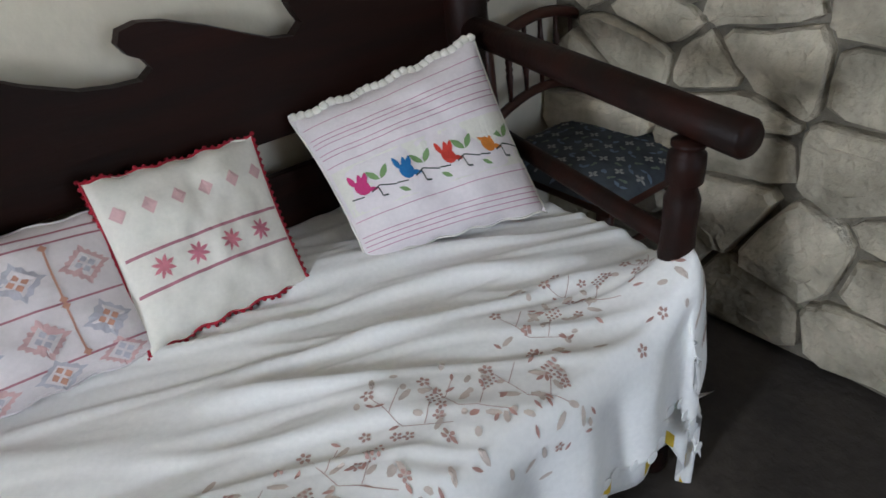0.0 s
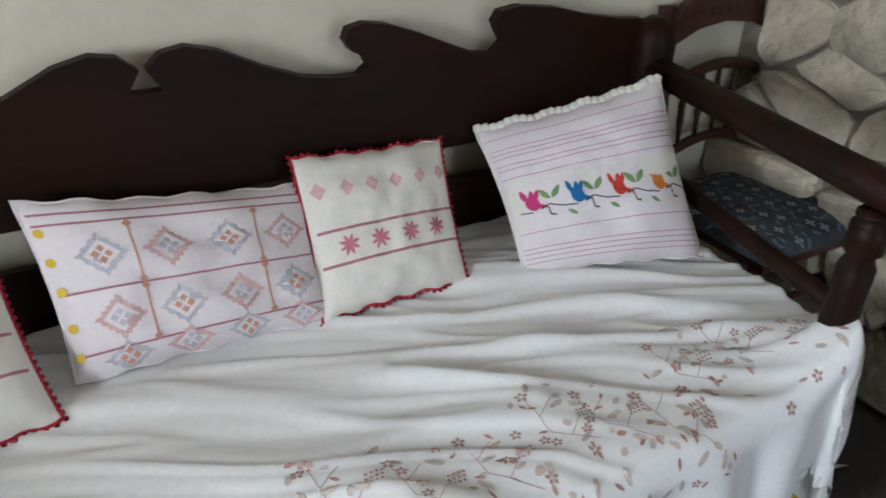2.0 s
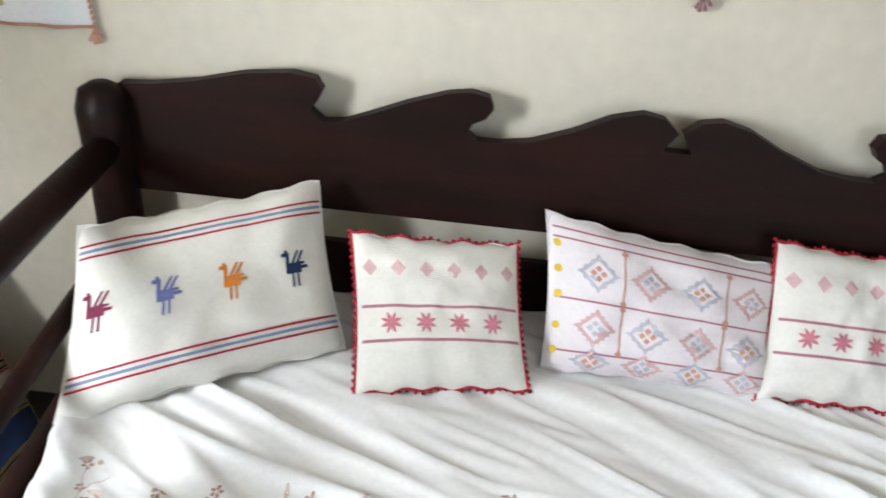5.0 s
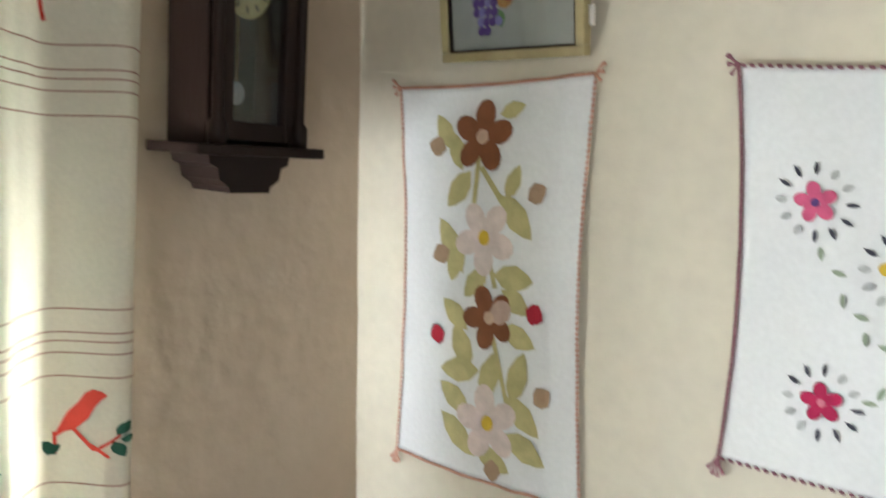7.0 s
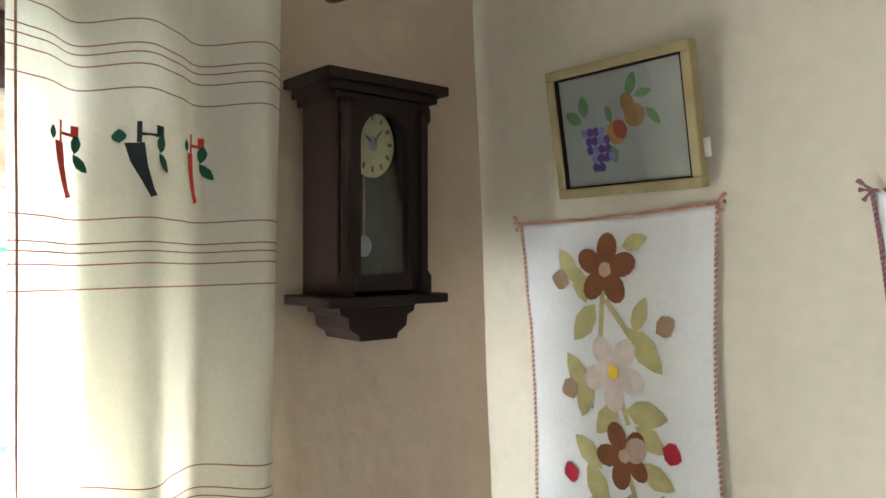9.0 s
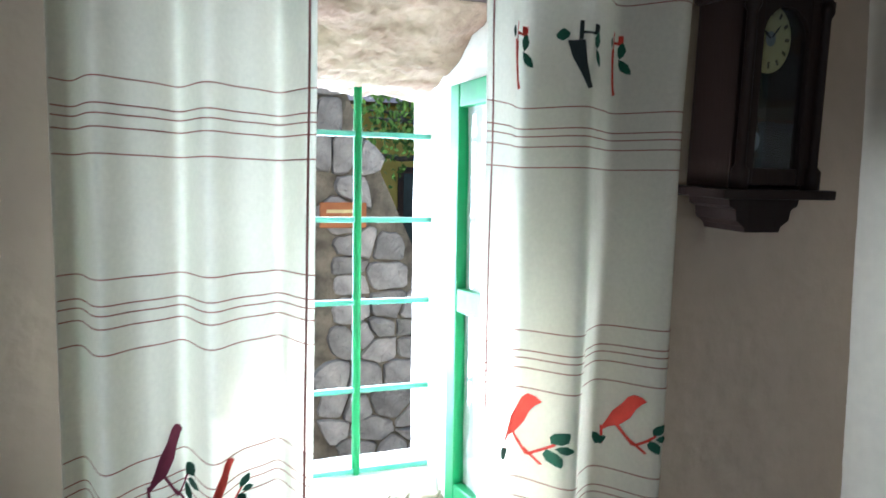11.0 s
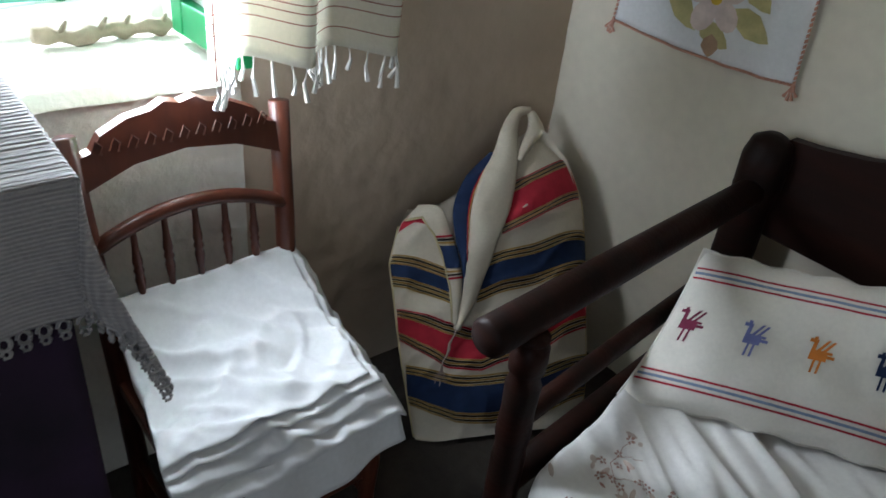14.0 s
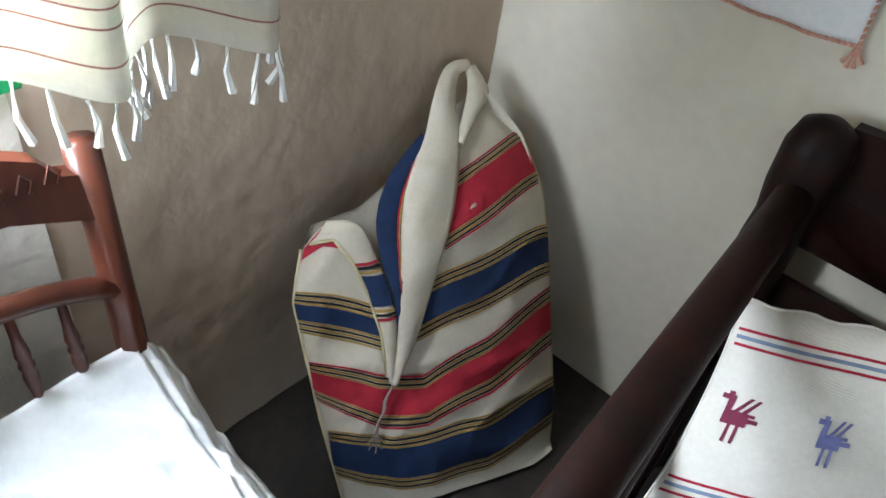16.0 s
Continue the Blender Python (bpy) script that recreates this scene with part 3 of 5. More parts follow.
def diamond_pillow():
    th, f, W, H = pillow("long white pillow with faded pink and lilac diamonds", (1.674, -0.13, 0.79), (2.185, -0.125, 0.715), (1.70, -0.28, 0.495), (2.165, -0.30, 0.50), 0.06, LINEN_PINK)
    part("band_line", lines(f, [(0.01, H * q, W - 0.01, H * q, 0.004) for q in (0.14, 0.48, 0.86, 0.92)]), DUSTY, th)
    for r, vq in enumerate((0.02, 0.31, 0.67)):
        for k in range(4):
            u, v = W * (0.2 + 0.225 * k) - 0.0, H * vq + (0.02 if r == 0 else 0)
            pk = (k + r) % 2
            part("diamond_motif", lay(f, [zigdiamond(u, v, 0.046, 0.040 if r else 0.03, 9 if pk else 6)], 0.0012), PALEPINK if pk else LILAC, th)
            part("diamond_centre", lay(f, [diamond(u, v, 0.030, 0.026 if r else 0.02)], 0.0022), LINEN_PINK, th)
            part("diamond_cross", lay(f, [diamond(u + a, v + b, 0.0075, 0.007) for a, b in ((0.011, 0), (-0.011, 0), (0, 0.01), (0, -0.01))], 0.003), (PEACH, LILAC)[pk], th)
    for q in (0.31, 0.76):
        for lo, hi in ((0.5, 0.83), (0.16, 0.46)):
            bar = part("bar_motif", lines(f, [(W * q, H * lo, W * q, H * hi, 0.004)], 0.0014, 10), PEACH, th)
            for e in (lo, hi):
                part("bar_knob", lay(f, [diamond(W * q, H * e, 0.008, 0.008)], 0.002), PEACH, bar)
    for q in (0.14, 0.3, 0.5, 0.66, 0.82):
        part("yellow_tuft", lay(f, [ell(W * 0.035, H * q, 0.008, 0.008, 0, 8)], 0.0025), YEL, th)
    rim(th, f, W, H, 0.0025, LINEN_PINK, "pale stitched edge")


diamond_pillow()


def tulip_pillow():
    th, f, W, H = pillow("white pillow with pink lines and colourful tulip vine", (2.603, -0.10, 0.748), (3.02, -0.23, 0.85), (2.605, -0.33, 0.492), (3.0, -0.47, 0.505), 0.07, LINEN_PINK)
    for q in (0.06, 0.09, 0.12, 0.15, 0.25, 0.62, 0.68, 0.71, 0.76, 0.79, 0.82, 0.9):
        part("pink_line", lines(f, [(0.008, H * q, W - 0.008, H * q, 0.0022)], 0.0012), thread("pink_line", (0.62, 0.36, 0.46)), th)
    part("white_band", lines(f, [(0.008, H * 0.435, W - 0.008, H * 0.435, H * 0.30)], 0.0004), LINEN, th)
    for k, m in enumerate((MAG, BLUE, SCARLET, ORANGE)):
        u, v = W * (0.12 + 0.232 * k), H * 0.43
        part("tulip", lay(f, [ell(u, v, 0.016, 0.019, 0.3), leaf(u - 0.012, v + 0.006, 0.032, 0.012, 1.8), leaf(u + 0.006, v + 0.004, 0.03, 0.012, 1.2), leaf(u, v, 0.033, 0.014, 1.5), leaf(u + 0.008, v - 0.008, 0.022, 0.012, -0.3)], 0.002), m, th)
        for a, b, L, w, g in ((0.042, 0.004, 0.036, 0.014, 2.3), (0.044, 0.004, 0.036, 0.014, 0.9), (0.07, -0.03, 0.026, 0.01, -0.6)):
            part("tulip_leaf", lay(f, [leaf(u + a, v + b, L, w, g)], 0.002), LGREEN, th)
        part("vine", lines(f, [(u - 0.03, v - 0.018, u - 0.005, v - 0.022, 0.003), (u + 0.014, v - 0.018, u + 0.035, v - 0.008, 0.003), (u + 0.035, v - 0.008, u + 0.07, v - 0.02, 0.003), (u + 0.03, v - 0.012, u + 0.032, v - 0.034, 0.003), (u + 0.032, v - 0.034, u + 0.044, v - 0.036, 0.004)], 0.0022, 6), thread("vine", (0.06, 0.07, 0.06)), th)
    rim(th, f, W, H, 0.003, LINEN, "gathered white edge")
    bm = bmesh.new()
    for i in range(26):
        c = f(W * (i + 0.5) / 26, H)
        lathe([(0.002, -0.006), (0.011, 0.0), (0.012, 0.008), (0.004, 0.014)], 8, bm, Matrix.Translation(c))
    part("ruffle", bm, LINEN, th, "small gathered ruffle", smooth=True)


tulip_pillow()


def hen_pillow():
    th, f, W, H = pillow("white linen pillow with cross-stitched birds and striped bands", (0.775, -0.335, 0.75), (1.195, -0.13, 0.805), (0.825, -0.60, 0.497), (1.29, -0.30, 0.505), 0.075, LINEN)
    for q in (0.17, 0.84):
        part("red_line", lines(f, [(0.006, H * q - 0.012, W - 0.006, H * q - 0.012, 0.0045), (0.006, H * q + 0.012, W - 0.006, H * q + 0.012, 0.0045)], 0.0014), RED, th)
        part("blue_line", lines(f, [(0.006, H * q, W - 0.006, H * q, 0.006)], 0.0014), thread("grey_blue", (0.25, 0.32, 0.46)), th)
    for k, m in enumerate((MAROON, LAV, ORANGE, NAVY)):
        u, v, q = W * (0.085 + 0.25 * k), H * 0.51, 0.0055
        rows = [rect(u + a * q, v + b * q, u + c * q, v + d * q) for a, b, c, d in ((-3, -2, 3, 2), (-3, 1, -1.6, 6), (-4.6, 4.6, -2, 6), (-3.4, 6, -2.2, 7), (-1, -7, -0.2, -2), (1, -7, 1.8, -2), (3, -0.6, 5.6, 0.6), (2, 1, 4.4, 2))]
        rows += [[(u - q, v + 2 * q), (u + 0.2 * q, v + 2 * q), (u + 2.6 * q, v + 6.4 * q), (u + 1.6 * q, v + 6.4 * q)], [(u + q, v + 2 * q), (u + 2.2 * q, v + 2 * q), (u + 4.6 * q, v + 6.2 * q), (u + 3.6 * q, v + 6.2 * q)]]
        part("bird_motif", lay(f, rows, 0.002), m, th)
    rim(th, f, W, H, 0.0025, LINEN, "plain stitched edge")


hen_pillow()


# ---- chairs ----
def chair(label, m, wood, cushion):
    """Faces +x of its own frame, back at x = 0, width along y."""
    th = thing("spindle_chair", label, "chair", "wooden spindle-back chairs", m)
    for s in (-1, 1):
        y = s * 0.195
        bm = tube([(0.03, y * 0.96, 0), (0.025, y * 0.98, 0.25), (0.02, y, 0.45), (0.0, y * 1.03, 0.7), (-0.03, y * 1.06, 0.965)], lambda t: 0.022, 8)
        part("back_post", bm, wood, th, smooth=True)
        part("front_leg", lathe([(0.016, 0), (0.022, 0.05), (0.018, 0.2), (0.025, 0.3), (0.022, 0.42)], 14, None, pose(0.39, s * 0.18, 0)), wood, th, smooth=True)
        part("side_stretcher", rod((0.03, y * 0.97, 0.2), (0.39, s * 0.18, 0.2), 0.011), wood, th, smooth=True)
    part("front_stretcher", rod((0.39, -0.18, 0.27), (0.39, 0.18, 0.27), 0.011), wood, th, smooth=True)
    part("seat_frame", box(0.0, 0.425, -0.205, 0.205, 0.41, 0.445, 0.008), wood, th)
    crest = [(-0.205, 0.86), (-0.1, 0.9), (0, 0.912), (0.1, 0.9), (0.205, 0.86), (0.215, 0.90), (0.205, 0.925), (0.17, 0.935), (0.15, 0.962), (0.10, 0.985), (0.055, 0.992), (0.03, 1.005), (0, 0.998), (-0.03, 1.005), (-0.055, 0.992), (-0.10, 0.985), (-0.15, 0.962), (-0.17, 0.935), (-0.205, 0.925), (-0.215, 0.90)]
    cr = part("crest_rail", prism(crest, lambda a, b, d: Vector((-0.005 - (b - 0.86) * 0.16 - 0.022 + d, a, b)), 0.026), wood, th, "carved crest rail with scratched scrolls")
    bm = bmesh.new()
    sc = lambda u, v: Vector((0.001 - (v - 0.86) * 0.16, u, v))
    for k in range(-5, 6):
        a = k * 0.032
        tube([sc(a - 0.01, 0.935), sc(a, 0.955), sc(a + 0.01, 0.945), sc(a + 0.004, 0.93)], 0.0022, 5, bm)
    part("carved_scroll", bm, wood, cr)
    arch = lambda y, top: top - 0.055 * (y / 0.2) ** 2
    part("arched_rail", tube([(0.0, y, arch(y, 0.80)) for y in np.linspace(-0.2, 0.2, 13)], 0.016, 8), wood, th, smooth=True)
    part("lower_rail", tube([(0.012, y, arch(y, 0.60)) for y in np.linspace(-0.198, 0.198, 13)], 0.014, 8), wood, th, smooth=True)
    for k in range(5):
        y = -0.124 + 0.062 * k
        mm, L = axis((0.012, y, arch(y, 0.60)), (0.0, y, arch(y, 0.80)))
        part("spindle", lathe([(0.006, 0), (0.007, L * 0.25), (0.0105, L * 0.4), (0.008, L * 0.46), (0.011, L * 0.5), (0.008, L * 0.54), (0.0105, L * 0.6), (0.007, L * 0.75), (0.006, L)], 10, None, mm), wood, th, smooth=True)
    return th


chair("red-brown carved wooden chair with a folded sheet on it", pose(0.155, -1.21, 0), CHAIRWOOD, False)
chair("dark wooden spindle chair beside the stone wall", pose(3.405, -0.07, 0, 0, 0, -90), CHAIRDARK, True)


def floral_cushion():
    th = thing("seat_cushion", "dark blue-grey floral cushion on the dark chair", "cushion", "", pose(3.395, -0.29, 0.445))
    f = lambda u, v: Vector((u, v, 0.045 * max(0, (1 - (u / 0.215) ** 4)) ** 0.5 * max(0, (1 - (v / 0.215) ** 4)) ** 0.5 + 0.002))
    part("cover", grid(lambda u, v: f(-0.215 + 0.43 * u, -0.215 + 0.43 * v), 24, 24), FLORALBASE, th, smooth=True)
    rng = random.Random(2)
    a, b, c = [], [], []
    for i in range(11):
        for j in range(11):
            u, v = -0.19 + i * 0.038 + (j % 2) * 0.012 + rng.uniform(-0.007, 0.007), -0.19 + j * 0.038 + rng.uniform(-0.007, 0.007)
            if abs(u) > 0.2 or abs(v) > 0.2:
                continue
            if (i + j) % 3 == 0:
                a += [ell(u + 0.008 * math.cos(k * 1.57), v + 0.008 * math.sin(k * 1.57), 0.007, 0.0045, k * 1.57, 6) for k in range(4)]
            elif (i + j) % 3 == 1:
                b += [leaf(u, v, 0.024, 0.011, rng.uniform(0, 6.3)), leaf(u, v, 0.02, 0.009, rng.uniform(0, 6.3))]
            else:
                c += [ell(u, v, 0.006, 0.006, 0, 6), leaf(u, v, 0.02, 0.008, rng.uniform(0, 6.3))]
    part("pale_flower_print", lay(f, a, 0.002), thread("pale_print", (0.30, 0.30, 0.28)), th)
    part("blue_leaf_print", lay(f, b, 0.002), thread("blue_print", (0.12, 0.16, 0.22)), th)
    part("green_leaf_print", lay(f, c, 0.002), thread("green_print", (0.13, 0.16, 0.12)), th)


floral_cushion()


def folded_sheet():
    th = thing("folded_sheet", "crumpled folded white sheet lying on the chair seat", "sheet")
    P = [Vector(p) for p in ((0.165, -1.40, 0.60), (0.165, -0.97, 0.615), (0.60, -1.45, 0.475), (0.60, -0.98, 0.49))]

    def sh(u, v, d, sx, sy):
        uu, vv = u * (1 - sx), v * (1 - sy)
        p = (P[0] * (1 - vv) + P[1] * vv) * (1 - uu) + (P[2] * (1 - vv) + P[3] * vv) * uu
        sag = -0.03 * math.sin(min(1, uu * 1.2) * math.pi)
        cr = wob(uu, vv, 3.5, 0.018, 21) + wob(uu + vv * 0.6, vv, 7, 0.006, 22) + 0.008 * max(0, 1 - 5 * abs(wob(uu * 0.8 + vv * 0.5, vv * 0.6, 5, 1, 23)))
        edge = -0.025 * max(0, uu - 0.9) / 0.1 - 0.02 * max(0, vv - 0.94) / 0.06
        for k, (q, w) in enumerate(((2.4, 0.014), (4.2, 0.007))):
            cr += w * max(0, 1 - 6 * abs(wob(uu * 1.4 - vv * 0.9, vv * 0.5 + uu * 0.2, q, 1, 41 + k)))
        cr *= min(1, uu * 4 + 0.15)
        return p + Vector((wob(vv, d, 3, 0.008, 24), wob(uu, d, 3, 0.010, 25), sag + cr + edge + d))
    for k, (d, sx, sy) in enumerate(((0.027, 0.16, 0.10), (0.018, 0.12, 0.055), (0.009, 0.06, 0.03), (0.0, 0.0, 0.0))):
        part("fold_layer", grid(lambda u, v: sh(u, v, d, sx, sy), 56, 56, thick=0.004), SHEET_COOL, th, smooth=True)
    # the hanging corner
    part("hanging_corner", grid(lambda u, v: Vector((0.575 + 0.035 * u + 0.006 * math.sin(v * 20), -1.44 + 0.45 * v, 0.478 - (0.05 + 0.13 * (1 - abs(v - 0.15))) * u)), 10, 40, thick=0.003), SHEET_COOL, th, smooth=True)


folded_sheet()


# ---- the woven shoulder bag ----
def bag():
    th = thing("shoulder_bag", "woven cream shoulder bag with red and navy stripes, on the floor", "bag")
    A = Vector((0.33, -0.71, 0.004))
    e1, e2, nrm = Vector((0.4197, 0.9077, 0)), Vector((-0.4403, 0.2036, 0.8744)), Vector((0.7937, -0.3670, 0.4851))

    def bend(x, table):
        for (x0, y0), (x1, y1) in zip(table, table[1:]):
            if x <= x1:
                t = min(1, max(0, (x - x0) / (x1 - x0)))
                return y0 + (y1 - y0) * t
        return table[-1][1]
    LEFT = ((0, -0.006), (0.22, -0.034), (0.48, -0.056), (0.62, -0.02))
    RIGHT = ((0, 0.505), (0.12, 0.522), (0.5, 0.524), (0.63, 0.518), (0.75, 0.482), (0.86, 0.404), (0.95, 0.37))
    TOP = ((-0.056, 0.50), (-0.02, 0.585), (0.02, 0.615), (0.054, 0.62), (0.096, 0.575), (0.117, 0.49), (0.136, 0.40), (0.16, 0.37), (0.185, 0.39), (0.234, 0.475), (0.283, 0.585), (0.312, 0.70), (0.345, 0.80), (0.396, 0.862), (0.42, 0.835), (0.482, 0.748), (0.519, 0.632), (0.526, 0.5))

    def at(a, b, d):
        return A + e1 * (a - 0.35 * d) + e2 * (b + 0.47 * d) + nrm * d

    def swell(a, b):
        l, r = bend(b, LEFT), bend(b, RIGHT)
        q = min(1, max(0, (a - l) / (r - l)))
        t = max(0, 1 - abs(2 * q - 1) ** 2.6) ** 0.6
        h = 0.55 + 0.45 * math.sin(min(1, max(0, b * 2.2 + 0.2)) * math.pi / 2) - 0.75 * max(0, b - 0.42)
        lean = max(0, b - 0.5)
        fold = wob(a * 1.3 - b, b + a * 0.5, 7, 0.016, 31) + 0.013 * max(0, 1 - 5 * abs(wob(a * 0.8 + 2, b * 1.6 - a * 0.6, 6, 1, 33)))
        return t * 0.075 * max(0.2, h) + fold * t * (1 if b < 0.6 else 0.5) - 0.40 * lean * lean - 0.05 * lean

    def S(a, b, off=0.0):
        p = at(a, b, swell(a, b)) + nrm * off
        return Vector((max(0.022, p.x), min(-0.016, p.y), max(0.006, p.z)))

    def front(u, v):
        a = -0.056 + 0.582 * u
        top = bend(a, TOP)
        b = -0.035 + (top + 0.035) * v
        return S(min(max(a, bend(b, LEFT)), bend(b, RIGHT)), b)
    part("front_panel", grid(front, 90, 70), BAGCLOTH, th, smooth=True)

    def behind(u, v):
        b = -0.02 + 0.86 * v
        l, r = bend(b, LEFT), bend(b, RIGHT)
        a = l + (r - l) * u
        b = min(b, bend(a, ((-0.06, 0.52), (0.0, 0.625), (0.1, 0.64), (0.2, 0.70), (0.3, 0.80), (0.40, 0.855), (0.482, 0.745), (0.53, 0.5))))
        d = swell(a, b) * 0.3 - 0.105 * max(0, 1 - abs(2 * u - 1) ** 2.6) ** 0.6 * (0.4 + 0.6 * max(0, 1 - v * 1.2))
        p = A + e1 * a + e2 * b + nrm * d
        return Vector((max(0.018, p.x), min(-0.012, p.y), max(0.005, p.z)))
    part("back_panel", grid(behind, 40, 40), BAGCLOTH, th, smooth=True)

    def band(name, m, rows, lo, hi, off=0.005, n=90):
        """rows: (along, middle, half width); lo to hi in half widths."""
        mid, half = [(r[0], r[1]) for r in rows], [(r[0], r[2]) for r in rows]

        def g(u, v):
            a = rows[0][0] + (rows[-1][0] - rows[0][0]) * u
            b = bend(a, mid) + 0.003 * math.sin(a * 30) + bend(a, half) * (lo + (hi - lo) * v)
            b = min(b, bend(a, TOP) - 0.002)
            return S(min(max(a, bend(b, LEFT)), bend(b, RIGHT)), b, off)
        part(name, grid(g, n, 6 if hi - lo > 1 else 1), m, th, smooth=True)
    BANDS = ((NAVY, ((-0.057, 0.466, 0.016), (0.03, 0.425, 0.018), (0.13, 0.378, 0.018))), (NAVY, ((0.19, 0.395, 0.028), (0.30, 0.42, 0.029), (0.42, 0.455, 0.03), (0.526, 0.485, 0.03))),
             (RED, ((-0.04, 0.313, 0.02), (0.03, 0.268, 0.026), (0.10, 0.228, 0.03), (0.2, 0.205, 0.028), (0.35, 0.248, 0.032), (0.526, 0.33, 0.034))),
             (NAVY, ((-0.02, 0.142, 0.03), (0.05, 0.105, 0.034), (0.12, 0.08, 0.036), (0.22, 0.066, 0.038), (0.33, 0.066, 0.038), (0.526, 0.12, 0.034))),
             (RED, ((0.268, 0.582, 0.042), (0.36, 0.632, 0.045), (0.505, 0.712, 0.045))))
    for m, rows in BANDS:
        band("wide_stripe", m, rows, -1, 1)
        h = rows[len(rows) // 2][2]
        for sgn in (-1, 1):
            for k, q in enumerate((MUSTARD, BLACK, MUSTARD, BLACK, MUSTARD if m is NAVY else RED)):
                w = 1.02 + 0.0062 * k / h
                band("thin_stripe", q, rows, sgn * w, sgn * (w + 0.0046 / h), 0.0055)

    def ribbon(name, m, left, right, off, label="", lo=0.0, hi=1.0, v0=0.0, v1=1.0, hump=0.012):
        n = len(left) - 1

        def along(pts, v):
            k = min(int(v * n), n - 1)
            q = v * n - k
            g = lambda c: Vector(pts[max(0, min(c, n))])
            p0, p1, p2, p3 = g(k - 1), g(k), g(k + 1), g(k + 2)
            return 0.5 * ((2 * p1) + (p2 - p0) * q + (2 * p0 - 5 * p1 + 4 * p2 - p3) * q * q + (3 * p1 - p0 - 3 * p2 + p3) * q ** 3)

        def g(u, v):
            uu, vv = lo + (hi - lo) * u, v0 + (v1 - v0) * v
            p = along(left, vv).lerp(along(right, vv), uu)
            return S(p.x, p.y, off + hump * math.sin(uu * math.pi))
        return part(name, grid(g, 10, 60, thick=0.003), m, th, label, smooth=True)
    cl = ((0.36, 0.952), (0.305, 0.926), (0.267, 0.841), (0.243, 0.765), (0.205, 0.69), (0.182, 0.61), (0.170, 0.50), (0.148, 0.36), (0.122, 0.27))
    cr = ((0.352, 0.925), (0.328, 0.905), (0.316, 0.845), (0.316, 0.775), (0.310, 0.70), (0.284, 0.585), (0.236, 0.467), (0.185, 0.35), (0.136, 0.265))
    ribbon("strap", BAGCLOTH, cl, cr, 0.016, "undyed cream strap folded from the mouth to a peak")
    ribbon("strap_return", BAGCLOTH, ((0.35, 0.93), (0.352, 0.88), (0.335, 0.815), (0.312, 0.745)), ((0.378, 0.945), (0.402, 0.87), (0.362, 0.80), (0.325, 0.74)), 0.012)
    nl = ((0.238, 0.772), (0.168, 0.697), (0.130, 0.607), (0.135, 0.511), (0.152, 0.43), (0.138, 0.31))
    nr = ((0.262, 0.755), (0.222, 0.69), (0.196, 0.61), (0.182, 0.51), (0.166, 0.42), (0.142, 0.30))
    ribbon("strap_edge", NAVY, nl, nr, 0.010, "navy edge of the strap", 0, 0.62, hump=0.006)
    for k, q in enumerate((RED, MUSTARD, BLACK, MUSTARD, BLACK, RED)):
        ribbon("strap_line", q, nl, nr, 0.0115, "", 0.62 + 0.063 * k, 0.675 + 0.063 * k, hump=0.006)
    fl = ((-0.01, 0.592), (0.04, 0.585), (0.074, 0.53), (0.097, 0.46), (0.114, 0.38), (0.118, 0.285))
    fr = ((0.03, 0.625), (0.092, 0.605), (0.122, 0.53), (0.142, 0.45), (0.148, 0.38), (0.132, 0.275))
    ribbon("folded_mouth", BAGCLOTH, fl, fr, 0.012, "turned-over cream mouth with piping", hump=0.010)
    ribbon("mouth_stripe", NAVY, fl, fr, 0.0165, "", 0.04, 0.98, 0.48, 0.66, hump=0.010)
    for v, q in ((0.40, RED), (0.425, BLACK), (0.45, MUSTARD), (0.68, MUSTARD), (0.705, BLACK), (0.73, RED)):
        ribbon("mouth_line", q, fl, fr, 0.0165, "", 0.04, 0.98, v, v + 0.014, hump=0.010)
    band("inner_stripe", RED, ((-0.03, 0.578, 0.016), (0.02, 0.592, 0.02), (0.06, 0.575, 0.02)), -1, 1, 0.004)
    cord = thread("pale_yellow_cord", (0.6, 0.52, 0.3))
    part("mouth_piping", tube([S(a, b, 0.018) for a, b in fl], 0.0035, 6), cord, th, smooth=True)
    part("side_piping", tube([S(bend(b, LEFT), b, 0.002) for b in np.linspace(-0.02, 0.585, 30)], 0.0038, 6), cord, th, smooth=True)
    part("side_piping", tube([S(bend(b, RIGHT), b, 0.0) for b in np.linspace(-0.02, 0.86, 36)], 0.0032, 6), cord, th, smooth=True)
    pts = [S(0.128 - 0.006 * k + 0.003 * math.sin(k * 1.7), 0.27 - 0.013 * k, 0.016) for k in range(9)]
    taupe = thread("taupe_cord", (0.36, 0.28, 0.24))
    part("cord", tube(pts, lambda t: 0.0035 + 0.0012 * math.sin(t * 40), 6), taupe, th, "thin twisted cord with frayed end", smooth=True)
    bm = bmesh.new()
    for k in range(8):
        a = k * 0.8
        tube([pts[-1], pts[-1] + Vector((0.012 * math.cos(a), 0.012 * math.sin(a), -0.02)), pts[-1] + Vector((0.018 * math.cos(a), 0.022 * math.sin(a), -0.035 - 0.006 * (k % 3)))], 0.0015, 4, bm)
    part("tassel", bm, taupe, th)


bag()


